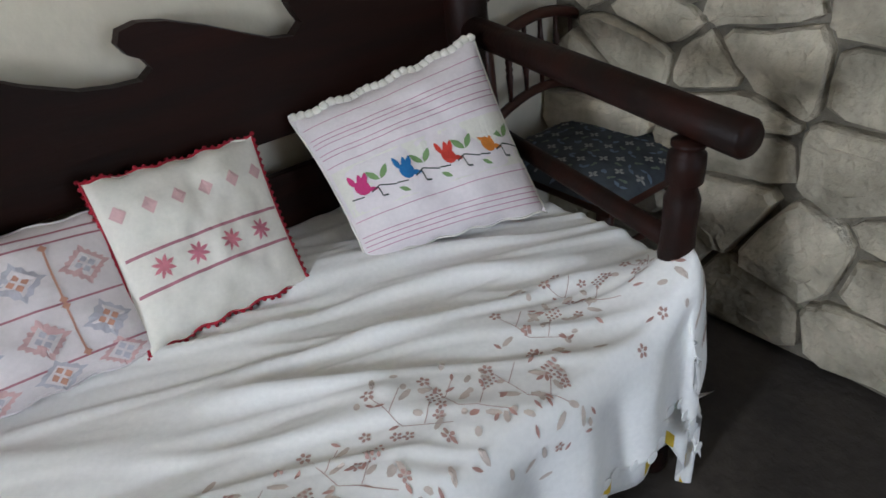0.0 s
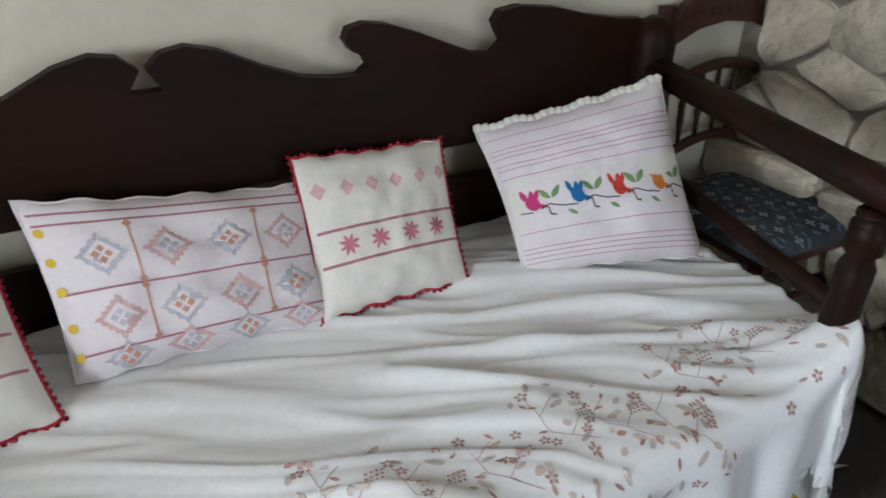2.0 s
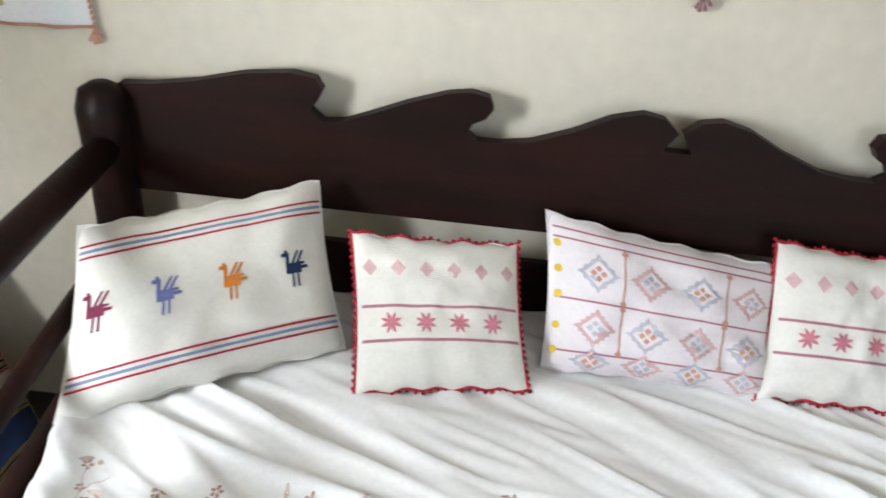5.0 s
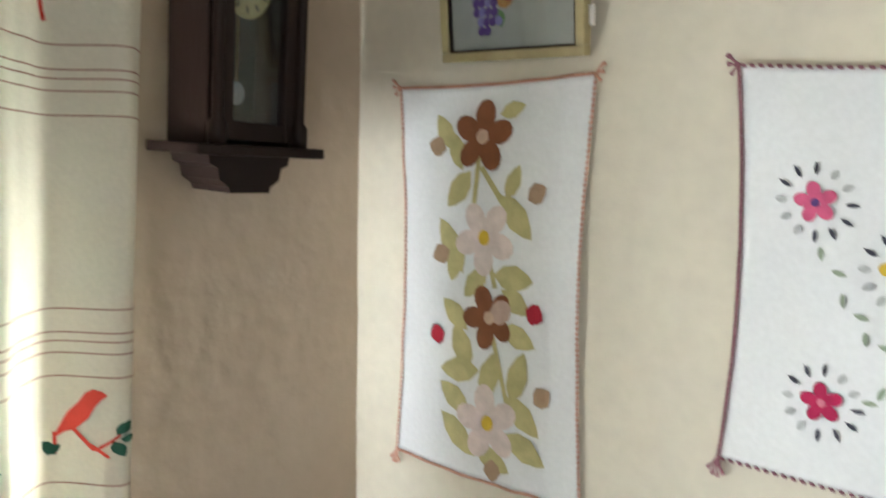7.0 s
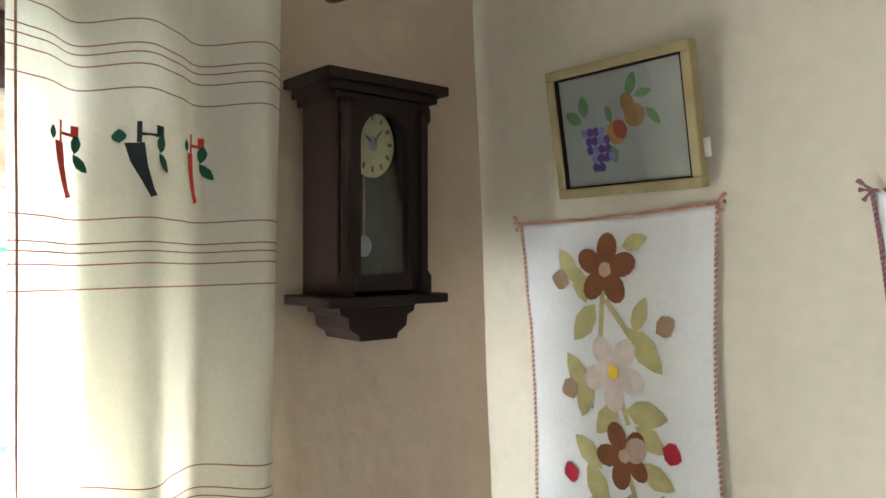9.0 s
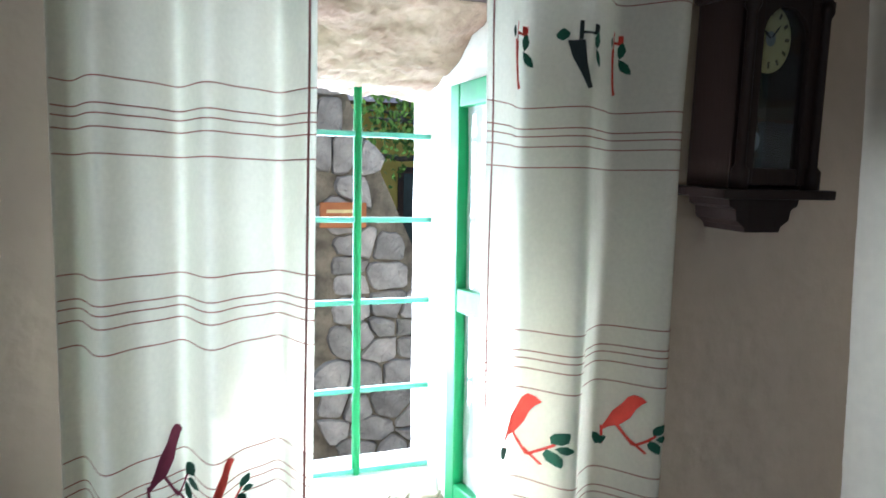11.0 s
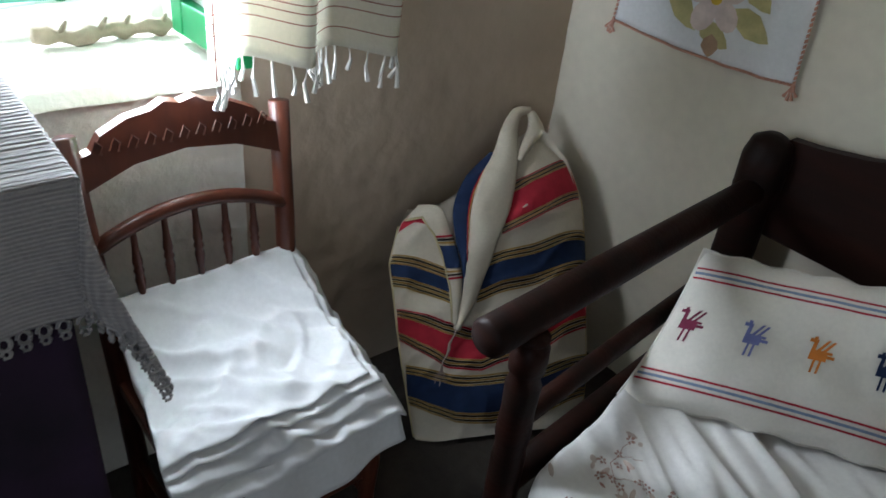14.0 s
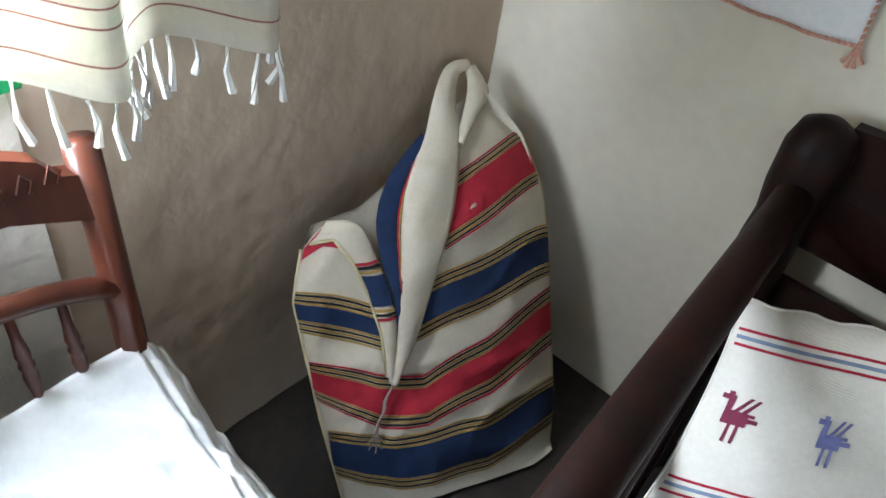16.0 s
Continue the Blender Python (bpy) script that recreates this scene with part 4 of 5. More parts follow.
# ---- wall hangings ----
def hanging(name, label, x0, x1, z0, z1, edge, cover, sag=0.0, seed=1):
    th = thing(name, label, "wall hanging", "embroidered cloths on the wall", pose(x0, 0, z0))
    W, H = x1 - x0, z1 - z0

    def f(u, v):
        a, b = u / W, v / H
        d = 0.014 + 0.012 * wob(a * 3, b * 1.5, 1.6, 1, seed) * (1 - b * 0.4) + 0.004 * wob(a, b, 8, 1, seed)
        d += 0.010 * max(0, 1 - abs(a - 0.06 - (1 - b) * 0.30) * 9) * (1 if seed == 2 else 0.3) + 0.010 * max(0, 1 - abs(a - 0.9 + (1 - b) * 0.06) * 10) * (1 if seed == 1 else 0)
        bow = 0.02 * math.sin(b * math.pi) * (a - 0.5) * -2
        return Vector((u + bow, -max(0.006, d), v - sag * math.sin(a * math.pi) * b - 0.012 * (1 - b) * math.sin(a * math.pi)))
    part("cloth", grid(lambda u, v: f(u * W, v * H), 50, 60, thick=0.0015), cover, th, smooth=True)
    pts = [(u, 0) for u in np.linspace(0, W, 60)] + [(W, v) for v in np.linspace(0, H, 80)[1:]] + [(u, H) for u in np.linspace(W, 0, 60)[1:]] + [(0, v) for v in np.linspace(H, 0, 80)[1:]]
    bm = bmesh.new()
    for i in range(0, len(pts) - 1):
        p, q = f(*pts[i]), f(*pts[i + 1])
        c = (p + q) / 2 + Vector((0, -0.003, 0))
        d = (q - p).normalized()
        lathe([(0.001, -0.006), (0.0042, 0), (0.001, 0.006)], 5, bm, Matrix.Translation(c) @ (d + Vector((d.z, 0, -d.x)) * 0.5).to_track_quat("Z", "Y").to_matrix().to_4x4())
    part("crochet_edge", bm, edge, th)
    for u, v, sgn in ((0, 0, -1), (W, 0, 1), (0, H, -1), (W, H, 1)):
        c = f(u, v)
        bm = bmesh.new()
        for k in range(4):
            a = (-0.6 + 0.5 * k) if v == 0 else (1.0 + 0.5 * k)
            e = c + Vector((0.035 * math.sin(a) * sgn * 0.6, -0.006, -0.035 * abs(math.cos(a)) if v == 0 else 0.022 * math.sin(k + 1)))
            tube([c, (c + e) / 2 + Vector((0, -0.004, 0)), e], lambda t: 0.004 + 0.002 * math.sin(t * 9), 5, bm)
        part("corner_tassel", bm, edge, th)
    return th, f, W, H


def flower(f, th, u, v, r, m, centre, n=5, a0=0.3):
    part("flower_motif", lay(f, [ell(u + r * 0.62 * math.cos(a0 + k * 2 * math.pi / n), v + r * 0.62 * math.sin(a0 + k * 2 * math.pi / n), r * 0.48, r * 0.36, a0 + k * 2 * math.pi / n) for k in range(n)], 0.0045), m, th)
    part("flower_centre", lay(f, [ell(u, v, r * 0.22, r * 0.22)], 0.006), centre, th)


def applique():
    th, f, W, H = hanging("wall_hanging", "narrow white cloth with brown and olive felt flowers on the wall", 0.165, 0.697, 1.045, 1.975, PEACH, SHEET_COOL, 0.006, 1)
    U = lambda q: W * q
    V = lambda q: H * q
    for a, b, c, d in ((0.558, 0.926, 0.694, 0.944), (0.305, 0.841, 0.214, 0.93), (0.365, 0.79, 0.30, 0.886), (0.412, 0.789, 0.282, 0.696), (0.613, 0.72, 0.68, 0.804), (0.585, 0.732, 0.756, 0.625), (0.38, 0.53, 0.239, 0.665),
                       (0.365, 0.628, 0.306, 0.505), (0.55, 0.535, 0.775, 0.523), (0.511, 0.55, 0.385, 0.47), (0.60, 0.50, 0.76, 0.445), (0.408, 0.385, 0.265, 0.458), (0.42, 0.28, 0.335, 0.40), (0.61, 0.41, 0.79, 0.365),
                       (0.48, 0.285, 0.25, 0.27), (0.50, 0.215, 0.575, 0.345), (0.66, 0.22, 0.735, 0.352), (0.63, 0.235, 0.82, 0.15), (0.43, 0.17, 0.255, 0.235), (0.265, 0.155, 0.47, 0.06), (0.63, 0.14, 0.85, 0.082), (0.47, 0.085, 0.66, 0.042)):
        p, q = Vector((U(a), V(b))), Vector((U(c), V(d)))
        L = (q - p).length
        part("felt_leaf", lay(f, [leaf(p.x, p.y, L, min(0.062, L * 0.52), math.atan2(q.y - p.y, q.x - p.x))], 0.003), OLIVE, th)
    for row in ((0.46, 0.84, 0.42, 0.66), (0.47, 0.80, 0.64, 0.68), (0.50, 0.62, 0.56, 0.50), (0.52, 0.42, 0.64, 0.22)):
        part("felt_stem", lines(f, [(U(row[0]), V(row[1]), U(row[2]), V(row[3]), 0.014)], 0.0028, 20), OLIVE, th)
    knot = thread("cream_knot", (0.6, 0.42, 0.3))
    flower(f, th, U(0.474), V(0.873), 0.078, BROWN, knot, 5, 0.2)
    flower(f, th, U(0.50), V(0.625), 0.082, BLUSH, YEL, 5, 0.9)
    flower(f, th, U(0.53), V(0.425), 0.072, BROWN, knot, 5, 0.7)
    part("felt_petal", lay(f, [ell(U(0.60), V(0.443), 0.036, 0.028, 0.4)], 0.0055), thread("dusty_tan", (0.5, 0.36, 0.29)), th)
    flower(f, th, U(0.535), V(0.155), 0.085, BLUSH, YEL, 5, 0.5)
    for a, b, m, g in ((0.216, 0.849, LBROWN, 2.9), (0.775, 0.735, LBROWN, 0.5), (0.25, 0.573, LBROWN, 3.6), (0.79, 0.447, RED, -0.4), (0.225, 0.358, RED, 3.5), (0.835, 0.25, LBROWN, 0.7), (0.565, 0.035, LBROWN, -1.5)):
        part("felt_bud", lay(f, [leaf(U(a) - 0.028 * math.cos(g), V(b) - 0.028 * math.sin(g), 0.056, 0.050, g)], 0.004), m, th)


applique()


def flower_cloth():
    th, f, W, H = hanging("wall_hanging", "large white cloth embroidered with small bright daisies on the wall", 0.985, 1.915, 1.232, 1.968, thread("dark_mauve_edge", (0.30, 0.13, 0.16)), SHEET_COOL, 0.03, 2)
    px = lambda x, z: (x - 0.985, z - 1.232)
    fl = ((1.115, 1.735, thread("bright_pink", (0.65, 0.12, 0.24)), PURPLET), (1.15, 1.385, thread("deep_crimson", (0.45, 0.02, 0.09)), PINK), (1.255, 1.63, YEL, ORANGE), (1.575, 1.462, NAVY, ORANGE), (1.47, 1.66, LAV, YEL), (1.66, 1.72, thread("bright_pink", (0.65, 0.12, 0.24)), PURPLET), (1.80, 1.39, YEL, ORANGE), (1.83, 1.64, thread("deep_crimson", (0.45, 0.02, 0.09)), PINK), (1.62, 1.54, PEACH, YEL))
    for x, z, m, c in fl:
        u, v = px(x, z)
        flower(f, th, u, v, 0.034, m, c, 5, 0.5)
        dark = [leaf(u + 0.047 * math.cos(a), v + 0.047 * math.sin(a), 0.024, 0.008, a) for a in [k * 0.524 for k in (0, 3, 4, 5, 9, 10, 11)]]
        pale = [leaf(u + 0.047 * math.cos(a), v + 0.047 * math.sin(a), 0.022, 0.013, a) for a in [k * 0.524 for k in (1, 2, 6, 7, 8)]]
        part("dark_stitches", lay(f, dark, 0.004), thread("charcoal", (0.06, 0.06, 0.08)), th)
        part("pale_stitches", lay(f, pale, 0.004), GREYT, th)
    for (x0, z0), (x1, z1), bend in (((1.115, 1.68), (1.30, 1.47), -0.05), ((1.20, 1.40), (1.42, 1.56), -0.03), ((1.28, 1.63), (1.50, 1.58), 0.02), ((1.38, 1.53), (1.53, 1.42), -0.02), ((1.55, 1.62), (1.60, 1.50), 0.02), ((1.62, 1.46), (1.79, 1.41), -0.03)):
        sp = []
        for k in range(9):
            t = (k + 0.5) / 9
            x, z = x0 + (x1 - x0) * t, z0 + (z1 - z0) * t + bend * math.sin(t * math.pi)
            a = math.atan2(z1 - z0, x1 - x0)
            u, v = px(x, z)
            sp.append(leaf(u, v, 0.026, 0.010, a + (0.6 if k % 2 else -0.6)))
        part("sprig", lay(f, sp, 0.0035), thread("grey_green", (0.32, 0.38, 0.28)), th)


flower_cloth()


# ---- framed picture ----
def picture():
    th = thing("framed_picture", "small fruit still life in a dull gold frame", "picture", "", pose(0.312, -0.012, 2.026, 9.5, 2.2, 0))
    W, H = 0.372, 0.298
    rail = 0.022
    for a in (box(0, W, -0.03, 0, 0, rail, 0.004), box(0, W, -0.03, 0, H - rail, H, 0.004), box(0, rail, -0.03, 0, rail, H - rail, 0.004), box(W - rail, W, -0.03, 0, rail, H - rail, 0.004)):
        part("frame_rail", a, FRAMEGOLD, th)
    for a in (box(rail, W - rail, -0.026, -0.004, rail, rail + 0.004), box(rail, W - rail, -0.026, -0.004, H - rail - 0.004, H - rail), box(rail, rail + 0.004, -0.026, -0.004, rail + 0.004, H - rail - 0.004), box(W - rail - 0.004, W - rail, -0.026, -0.004, rail + 0.004, H - rail - 0.004)):
        part("inner_lip", a, DARKWOOD, th)
    part("canvas", box(rail, W - rail, -0.014, -0.006, rail, H - rail), PICBACK, th)
    f = lambda u, v: Vector((u, -0.0145, v))
    for k in range(18):
        r, c = divmod(k, 4)
        part("grape", lay(f, [ell(0.085 + c * 0.016 + r * 0.006 + (r % 2) * 0.005, 0.145 - r * 0.02, 0.010, 0.0105)], 0.0008 + k * 0.0001), PURPLET if k % 3 else thread("pale_grape", (0.25, 0.2, 0.42)), th)
    part("peach", lay(f, [ell(0.172, 0.138, 0.026, 0.028), ], 0.0012), thread("peach_fruit", (0.52, 0.25, 0.08)), th)
    part("peach_blush", lay(f, [ell(0.182, 0.143, 0.018, 0.022, 0.4)], 0.0016), thread("peach_red", (0.40, 0.09, 0.05)), th)
    part("pear", lay(f, [ell(0.222, 0.168, 0.027, 0.026), ell(0.207, 0.195, 0.017, 0.026, 0.3)], 0.001), thread("pear_tan", (0.35, 0.19, 0.07)), th)
    part("leaves", lay(f, [leaf(0.08, 0.17, 0.05, 0.03, 2.6), leaf(0.09, 0.18, 0.05, 0.03, 1.6), leaf(0.21, 0.21, 0.055, 0.028, 1.2), leaf(0.225, 0.21, 0.045, 0.02, 0.1), leaf(0.252, 0.18, 0.05, 0.022, -0.9), leaf(0.155, 0.11, 0.04, 0.028, -1.4), leaf(0.16, 0.16, 0.04, 0.02, 1.8)], 0.0009), thread("picture_green", (0.16, 0.25, 0.10)), th)
    gl = part("glass", box(rail, W - rail, -0.021, -0.0195, rail, H - rail), GLASS, th)
    gl.visible_shadow = False
    part("hanging_hook", box(W, W + 0.012, -0.012, -0.004, 0.06, 0.10, 0.002), WHITE, th)


picture()


# ---- pendulum wall clock ----
def clock():
    th = thing("wall_clock", "dark wooden pendulum wall clock with glazed door", "clock", "", pose(0.012, -0.464, 1.722, 0, 3.0, 0))
    th.scale = (1.12, 0.88, 1.07)
    w = 0.125
    part("case_side", box(0, 0.125, -w, -w + 0.02, 0.09, 0.50, 0.003), CLOCKWOOD, th)
    part("case_side", box(0, 0.125, w - 0.02, w, 0.09, 0.50, 0.003), CLOCKWOOD, th)
    part("case_back", box(0, 0.015, -w + 0.02, w - 0.02, 0.09, 0.50), CLOCKIN, th)
    for d, y, z0, z1 in ((0.165, 0.18, 0.505, 0.525), (0.15, 0.158, 0.488, 0.505), (0.14, 0.142, 0.472, 0.488), (0.12, 0.15, 0.525, 0.537)):
        part("cornice_moulding", box(0, d, -y, y, z0, z1, 0.003), CLOCKWOOD, th)
    bm = box(0.0, 0.165, -0.178, 0.178, 0.072, 0.092, 0.004)
    part("base_ledge", bm, CLOCKWOOD, th)
    foot = [(-0.115, 0.072), (0.115, 0.072), (0.11, 0.055), (0.09, 0.048), (0.085, 0.025), (0.06, 0.012), (0.055, 0.0), (-0.055, 0.0), (-0.06, 0.012), (-0.085, 0.025), (-0.09, 0.048), (-0.11, 0.055)]
    part("scrolled_apron", prism(foot, lambda a, b, d: Vector((d, a, b)), 0.12), CLOCKWOOD, th)
    door = part("door", box(0.122, 0.142, -0.112, -0.072, 0.10, 0.475, 0.003), CLOCKWOOD, th)
    part("stile", box(0.122, 0.142, 0.072, 0.112, 0.10, 0.475, 0.003), CLOCKWOOD, door)
    part("bottom_rail", box(0.122, 0.14, -0.072, 0.072, 0.10, 0.135, 0.003), CLOCKWOOD, door)
    arch = [(-0.072, 0.475), (-0.072, 0.40)] + [(-0.072 * math.cos(a), 0.395 + 0.062 * math.sin(a)) for a in np.linspace(0, math.pi, 15)] + [(0.072, 0.40), (0.072, 0.475)]
    part("arched_rail", prism(arch, lambda a, b, d: Vector((0.122 + d, a, b)), 0.018), CLOCKWOOD, door)
    g = part("door_glass", box(0.128, 0.131, -0.072, 0.072, 0.135, 0.46), GLASS, door)
    g.visible_shadow = False
    for s in (-1, 1):
        part("column", lathe([(0.02, 0.092), (0.02, 0.13), (0.012, 0.14), (0.012, 0.44), (0.018, 0.45), (0.018, 0.472)], 14, None, pose(0.143, s * 0.115, 0)), CLOCKWOOD, th, smooth=True)
    part("dial", lathe([(0.068, 0), (0.07, 0.004), (0.062, 0.006)], 32, None, pose(0.09, 0, 0.40, 0, 90, 0)), DIAL, th, "yellowed round dial with dark numerals")
    f = lambda u, v: Vector((0.0972, u, 0.40 + v))
    bm = lay(f, [[(r * math.cos(a + q), r * math.sin(a + q)) for r, q in ((0.047, -0.08), (0.060, -0.06), (0.060, 0.06), (0.047, 0.08))] for a in [k * math.pi / 6 for k in range(12)]], 0.0)
    part("hour_marks", bm, thread("dial_brown", (0.10, 0.08, 0.04)), th)
    part("hour_hand", lay(f, [leaf(0, 0, 0.03, 0.007, math.radians(145))], 0.001), BLACK, th)
    part("minute_hand", lay(f, [leaf(0, 0, 0.043, 0.005, math.radians(45))], 0.0015), BLACK, th)
    part("dial_centre", lay(f, [ell(0, 0, 0.016, 0.016)], 0.0006), thread("dial_grey", (0.22, 0.22, 0.2)), th)
    part("pendulum_rod", rod((0.08, -0.01, 0.20), (0.08, -0.01, 0.35), 0.002), BRASS, th)
    part("pendulum_bob", lathe([(0.005, -0.004), (0.022, -0.002), (0.022, 0.002), (0.005, 0.004)], 20, None, pose(0.08, -0.01, 0.19, 0, 90, 0)), thread("pewter", (0.25, 0.28, 0.3)), th)


clock()


# ---- curtains ----
def curtain(label, y0, y1, z0, z1, folds, seed, tilt, peppers):
    th = thing("curtain", label, "curtain", "woven curtains at the window")
    W, H = y1 - y0, z1 - z0

    def f(u, v):
        a, b = u / W, v / H
        k = 1.0 - 0.0 * b
        y = y0 + W * a + tilt * (1 - b) * (a - 0.5) - (0.04 * (1 - b) if seed == 1 else 0.0) + 0.008 * math.sin(a * folds * 6.28 + 1)
        dep = 0.048 * math.sin(a * folds * 6.28 + seed) + 0.014 * math.sin(a * folds * 12.1 + seed * 2 + b) + wob(a * 2, b * 2, 2, 0.012, seed)
        return Vector((0.185 + dep * (0.7 + 0.3 * (1 - b)), y, z0 + v))
    part("cloth", grid(lambda u, v: f(u * W, v * H), 90, 60, thick=0.0012), CURTAIN, th, smooth=True)
    rows = []
    for zc in (z1 - 0.17, z1 - 0.50, z0 + 0.40, z0 + 0.10):
        rows += [(0, zc - z0 + q, W, zc - z0 + q, 0.0022) for q in (-0.06, -0.02, 0.0, 0.015, 0.055)]
    for row in rows:
        part("woven_line", lines(f, [row], 0.002, 80), thread("rust_line", (0.36, 0.14, 0.12)), th)
    part("hem_line", lines(f, [(0.012 if seed == 1 else W - 0.012, 0.0, 0.012 if seed == 1 else W - 0.012, H, 0.004)], 0.002, 40), thread("rust_line", (0.36, 0.14, 0.12)), th)
    for (y, z, m, up, s) in peppers:
        u, v = y - y0, z - z0
        if up:
            # a small bird on a leafy twig
            body = [(-0.038, -0.045), (-0.02, -0.03), (-0.004, -0.022), (0.014, 0.006), (0.022, 0.034), (0.030, 0.05), (0.040, 0.062), (0.030, 0.072), (0.018, 0.076), (0.008, 0.066), (0.0, 0.045), (-0.016, 0.018), (-0.026, -0.010), (-0.034, -0.028)]
            bird = part("bird_motif", lay(f, [[(u + a * s * 0.8, v + b * s) for a, b in body]], 0.0028), m, th, "cross-stitched bird")
            for row in ((-0.03, -0.03, -0.028, -0.082), (-0.005, -0.022, 0.018, -0.07), (0.018, -0.07, 0.05, -0.03), (0.012, -0.055, 0.035, -0.085)):
                part("twig", lines(f, [(u + row[0] * s, v + row[1] * s, u + row[2] * s, v + row[3] * s, 0.004)], 0.003, 8), m, bird)
            for a, b, L, w, g in ((-0.055, -0.05, 0.045, 0.026, -0.9), (-0.045, -0.085, 0.035, 0.02, 0.8), (0.045, -0.03, 0.04, 0.026, 0.9), (0.04, -0.045, 0.042, 0.024, -1.1), (0.05, -0.04, 0.03, 0.02, 0.0)):
                part("bird_leaf", lay(f, [leaf(u + a * s, v + b * s, L * s, w * s, g)], 0.0034), DGREEN, bird)
            continue
        s *= 1.05
        g = -1 if up else 1
        body = [(u - 0.02 * s, v + 0.03 * g), (u + 0.008 * s, v + 0.03 * g), (u + 0.014 * s, v - 0.02 * g), (u + 0.026 * s, v - 0.065 * g), (u + 0.034 * s, v - 0.08 * g), (u + 0.02 * s, v - 0.085 * g), (u + 0.004 * s, v - 0.05 * g), (u - 0.012 * s, v - 0.01 * g)]
        small = lambda polys: [[(u + (a - u) * 0.72, v + (b - v) * 0.78) for a, b in q] for q in polys]
        pm = part("pepper_motif", lay(f, small([body, rect(u - 0.004, v + 0.03 * g, u + 0.004, v + 0.075 * g), rect(u, v + 0.045 * g, u + 0.04 * s, v + 0.052 * g), rect(u + 0.03 * s, v + 0.05 * g, u + 0.05 * s, v + 0.07 * g)]), 0.0028), m, th, "cross-stitched chilli pepper")
        for a, b, L, w, q in ((0.04 * s, 0.01, 0.045, 0.026, 1.45), (0.036 * s, 0.01, 0.05, 0.022, -0.9), (-0.026 * s, 0.03, 0.03, 0.02, 1.6)):
            part("pepper_leaf", lay(f, small([leaf(u + a, v + b * g, L, w, q * g)]), 0.0032), DGREEN, pm)
    bm = bmesh.new()
    rng = random.Random(seed)
    n = int(W / 0.018)
    for i in range(n):
        c = f(W * (i + 0.5) / n, 0)
        L = 0.045 + rng.uniform(0, 0.035)
        tube([c, c + Vector((rng.uniform(-0.006, 0.006), rng.uniform(-0.008, 0.008), -L * 0.5)), c + Vector((rng.uniform(-0.008, 0.008), rng.uniform(-0.01, 0.01), -L))], lambda t: 0.0022 + 0.0035 * t, 5, bm)
    part("fringe", bm, WHITE, th, "knotted white fringe")
    bm = bmesh.new()
    for i in range(5):
        y = y0 + W * (i + 0.5) / 5
        tube([(0.19, y, z1 - 0.01), (0.165, y, z1 + 0.02), (0.19, y, z1 + 0.055), (0.218, y, z1 + 0.02), (0.19, y, z1 - 0.01)], 0.006, 6, bm)
    part("tie_loop", bm, CURTAIN, th)


curtain("cream woven curtain with pepper embroidery and fringe beside the clock", -1.185, -0.705, 1.07, 2.405, 2.3, 1, -0.05,
        [(-1.085, 2.06, SCARLET, False, 1), (-0.985, 2.06, thread("black_green", (0.02, 0.03, 0.03)), False, 1), (-0.86, 2.06, SCARLET, False, 0.8), (-1.035, 1.335, SCARLET, True, 0.85), (-0.80, 1.335, SCARLET, True, 0.72)])
curtain("cream woven curtain with pepper embroidery lit by the sun", -1.90, -1.475, 1.20, 2.405, 2.6, 4, -0.03,
        [(-1.735, 1.335, MAROON, True, 0.85), (-1.632, 1.31, SCARLET, True, 0.6)])


def curtain_rod():
    th = thing("curtain_rod", "thin metal curtain rod with round brass finials", "curtain rod")
    part("rod", rod((0.19, -2.05, 2.445), (0.19, -0.60, 2.445), 0.009), BRASS, th, smooth=True)
    for y in (-2.07, -0.58):
        part("finial", lathe([(0.006, -0.045), (0.016, -0.03), (0.028, -0.005), (0.03, 0.01), (0.018, 0.035), (0.004, 0.042)], 16, None, pose(0.19, y, 2.445, 90, 0, 0)), BRASS, th, smooth=True)
    for y in (-1.98, -0.74):
        part("bracket", rod((0.0, y, 2.445), (0.19, y, 2.445), 0.008), BRASS, th)


curtain_rod()


# ---- window: bars and open casement ----
def window_bars():
    th = thing("window_grille", "pale green painted iron bars across the window", "window grille")
    for y in (-1.475, -1.255):
        part("upright_bar", rod((-0.42, y, 1.0), (-0.42, y, 2.1), 0.011), GREEN, th, smooth=True)
    for z in (1.055, 1.272, 1.505, 1.72, 1.94):
        part("cross_bar", box(-0.428, -0.412, WY0 - 0.01, WY1 + 0.01, z - 0.007, z + 0.007, 0.002), BARPAINT, th)


window_bars()


def casement():
    th = thing("window_casement", "green painted wooden casement standing open", "window casement", "", pose(-0.2, -1.068, 1.025, 0, 0, 3))
    w, h = 0.29, 1.02
    part("stile", box(0, 0.05, -0.02, 0.018, 0, h, 0.004), GREEN, th)
    part("stile", box(w - 0.05, w, -0.02, 0.018, 0, h, 0.004), GREEN, th)
    for z in (0.0, 0.49, h - 0.055):
        part("rail", box(0.05, w - 0.05, -0.019, 0.017, z, z + (0.075 if z == 0 else 0.055), 0.004), GREEN, th)
    for z0, z1 in ((0.07, 0.495), (0.54, h - 0.05)):
        g = part("pane", box(0.048, w - 0.048, -0.002, 0.002, z0, z1), GLASS, th)
        g.visible_shadow = False
    part("hinge", rod((-0.004, 0.0, 0.12), (-0.004, 0.0, 0.2), 0.006), BARPAINT, th)
    part("hinge", rod((-0.004, 0.0, 0.8), (-0.004, 0.0, 0.88), 0.006), BARPAINT, th)


casement()


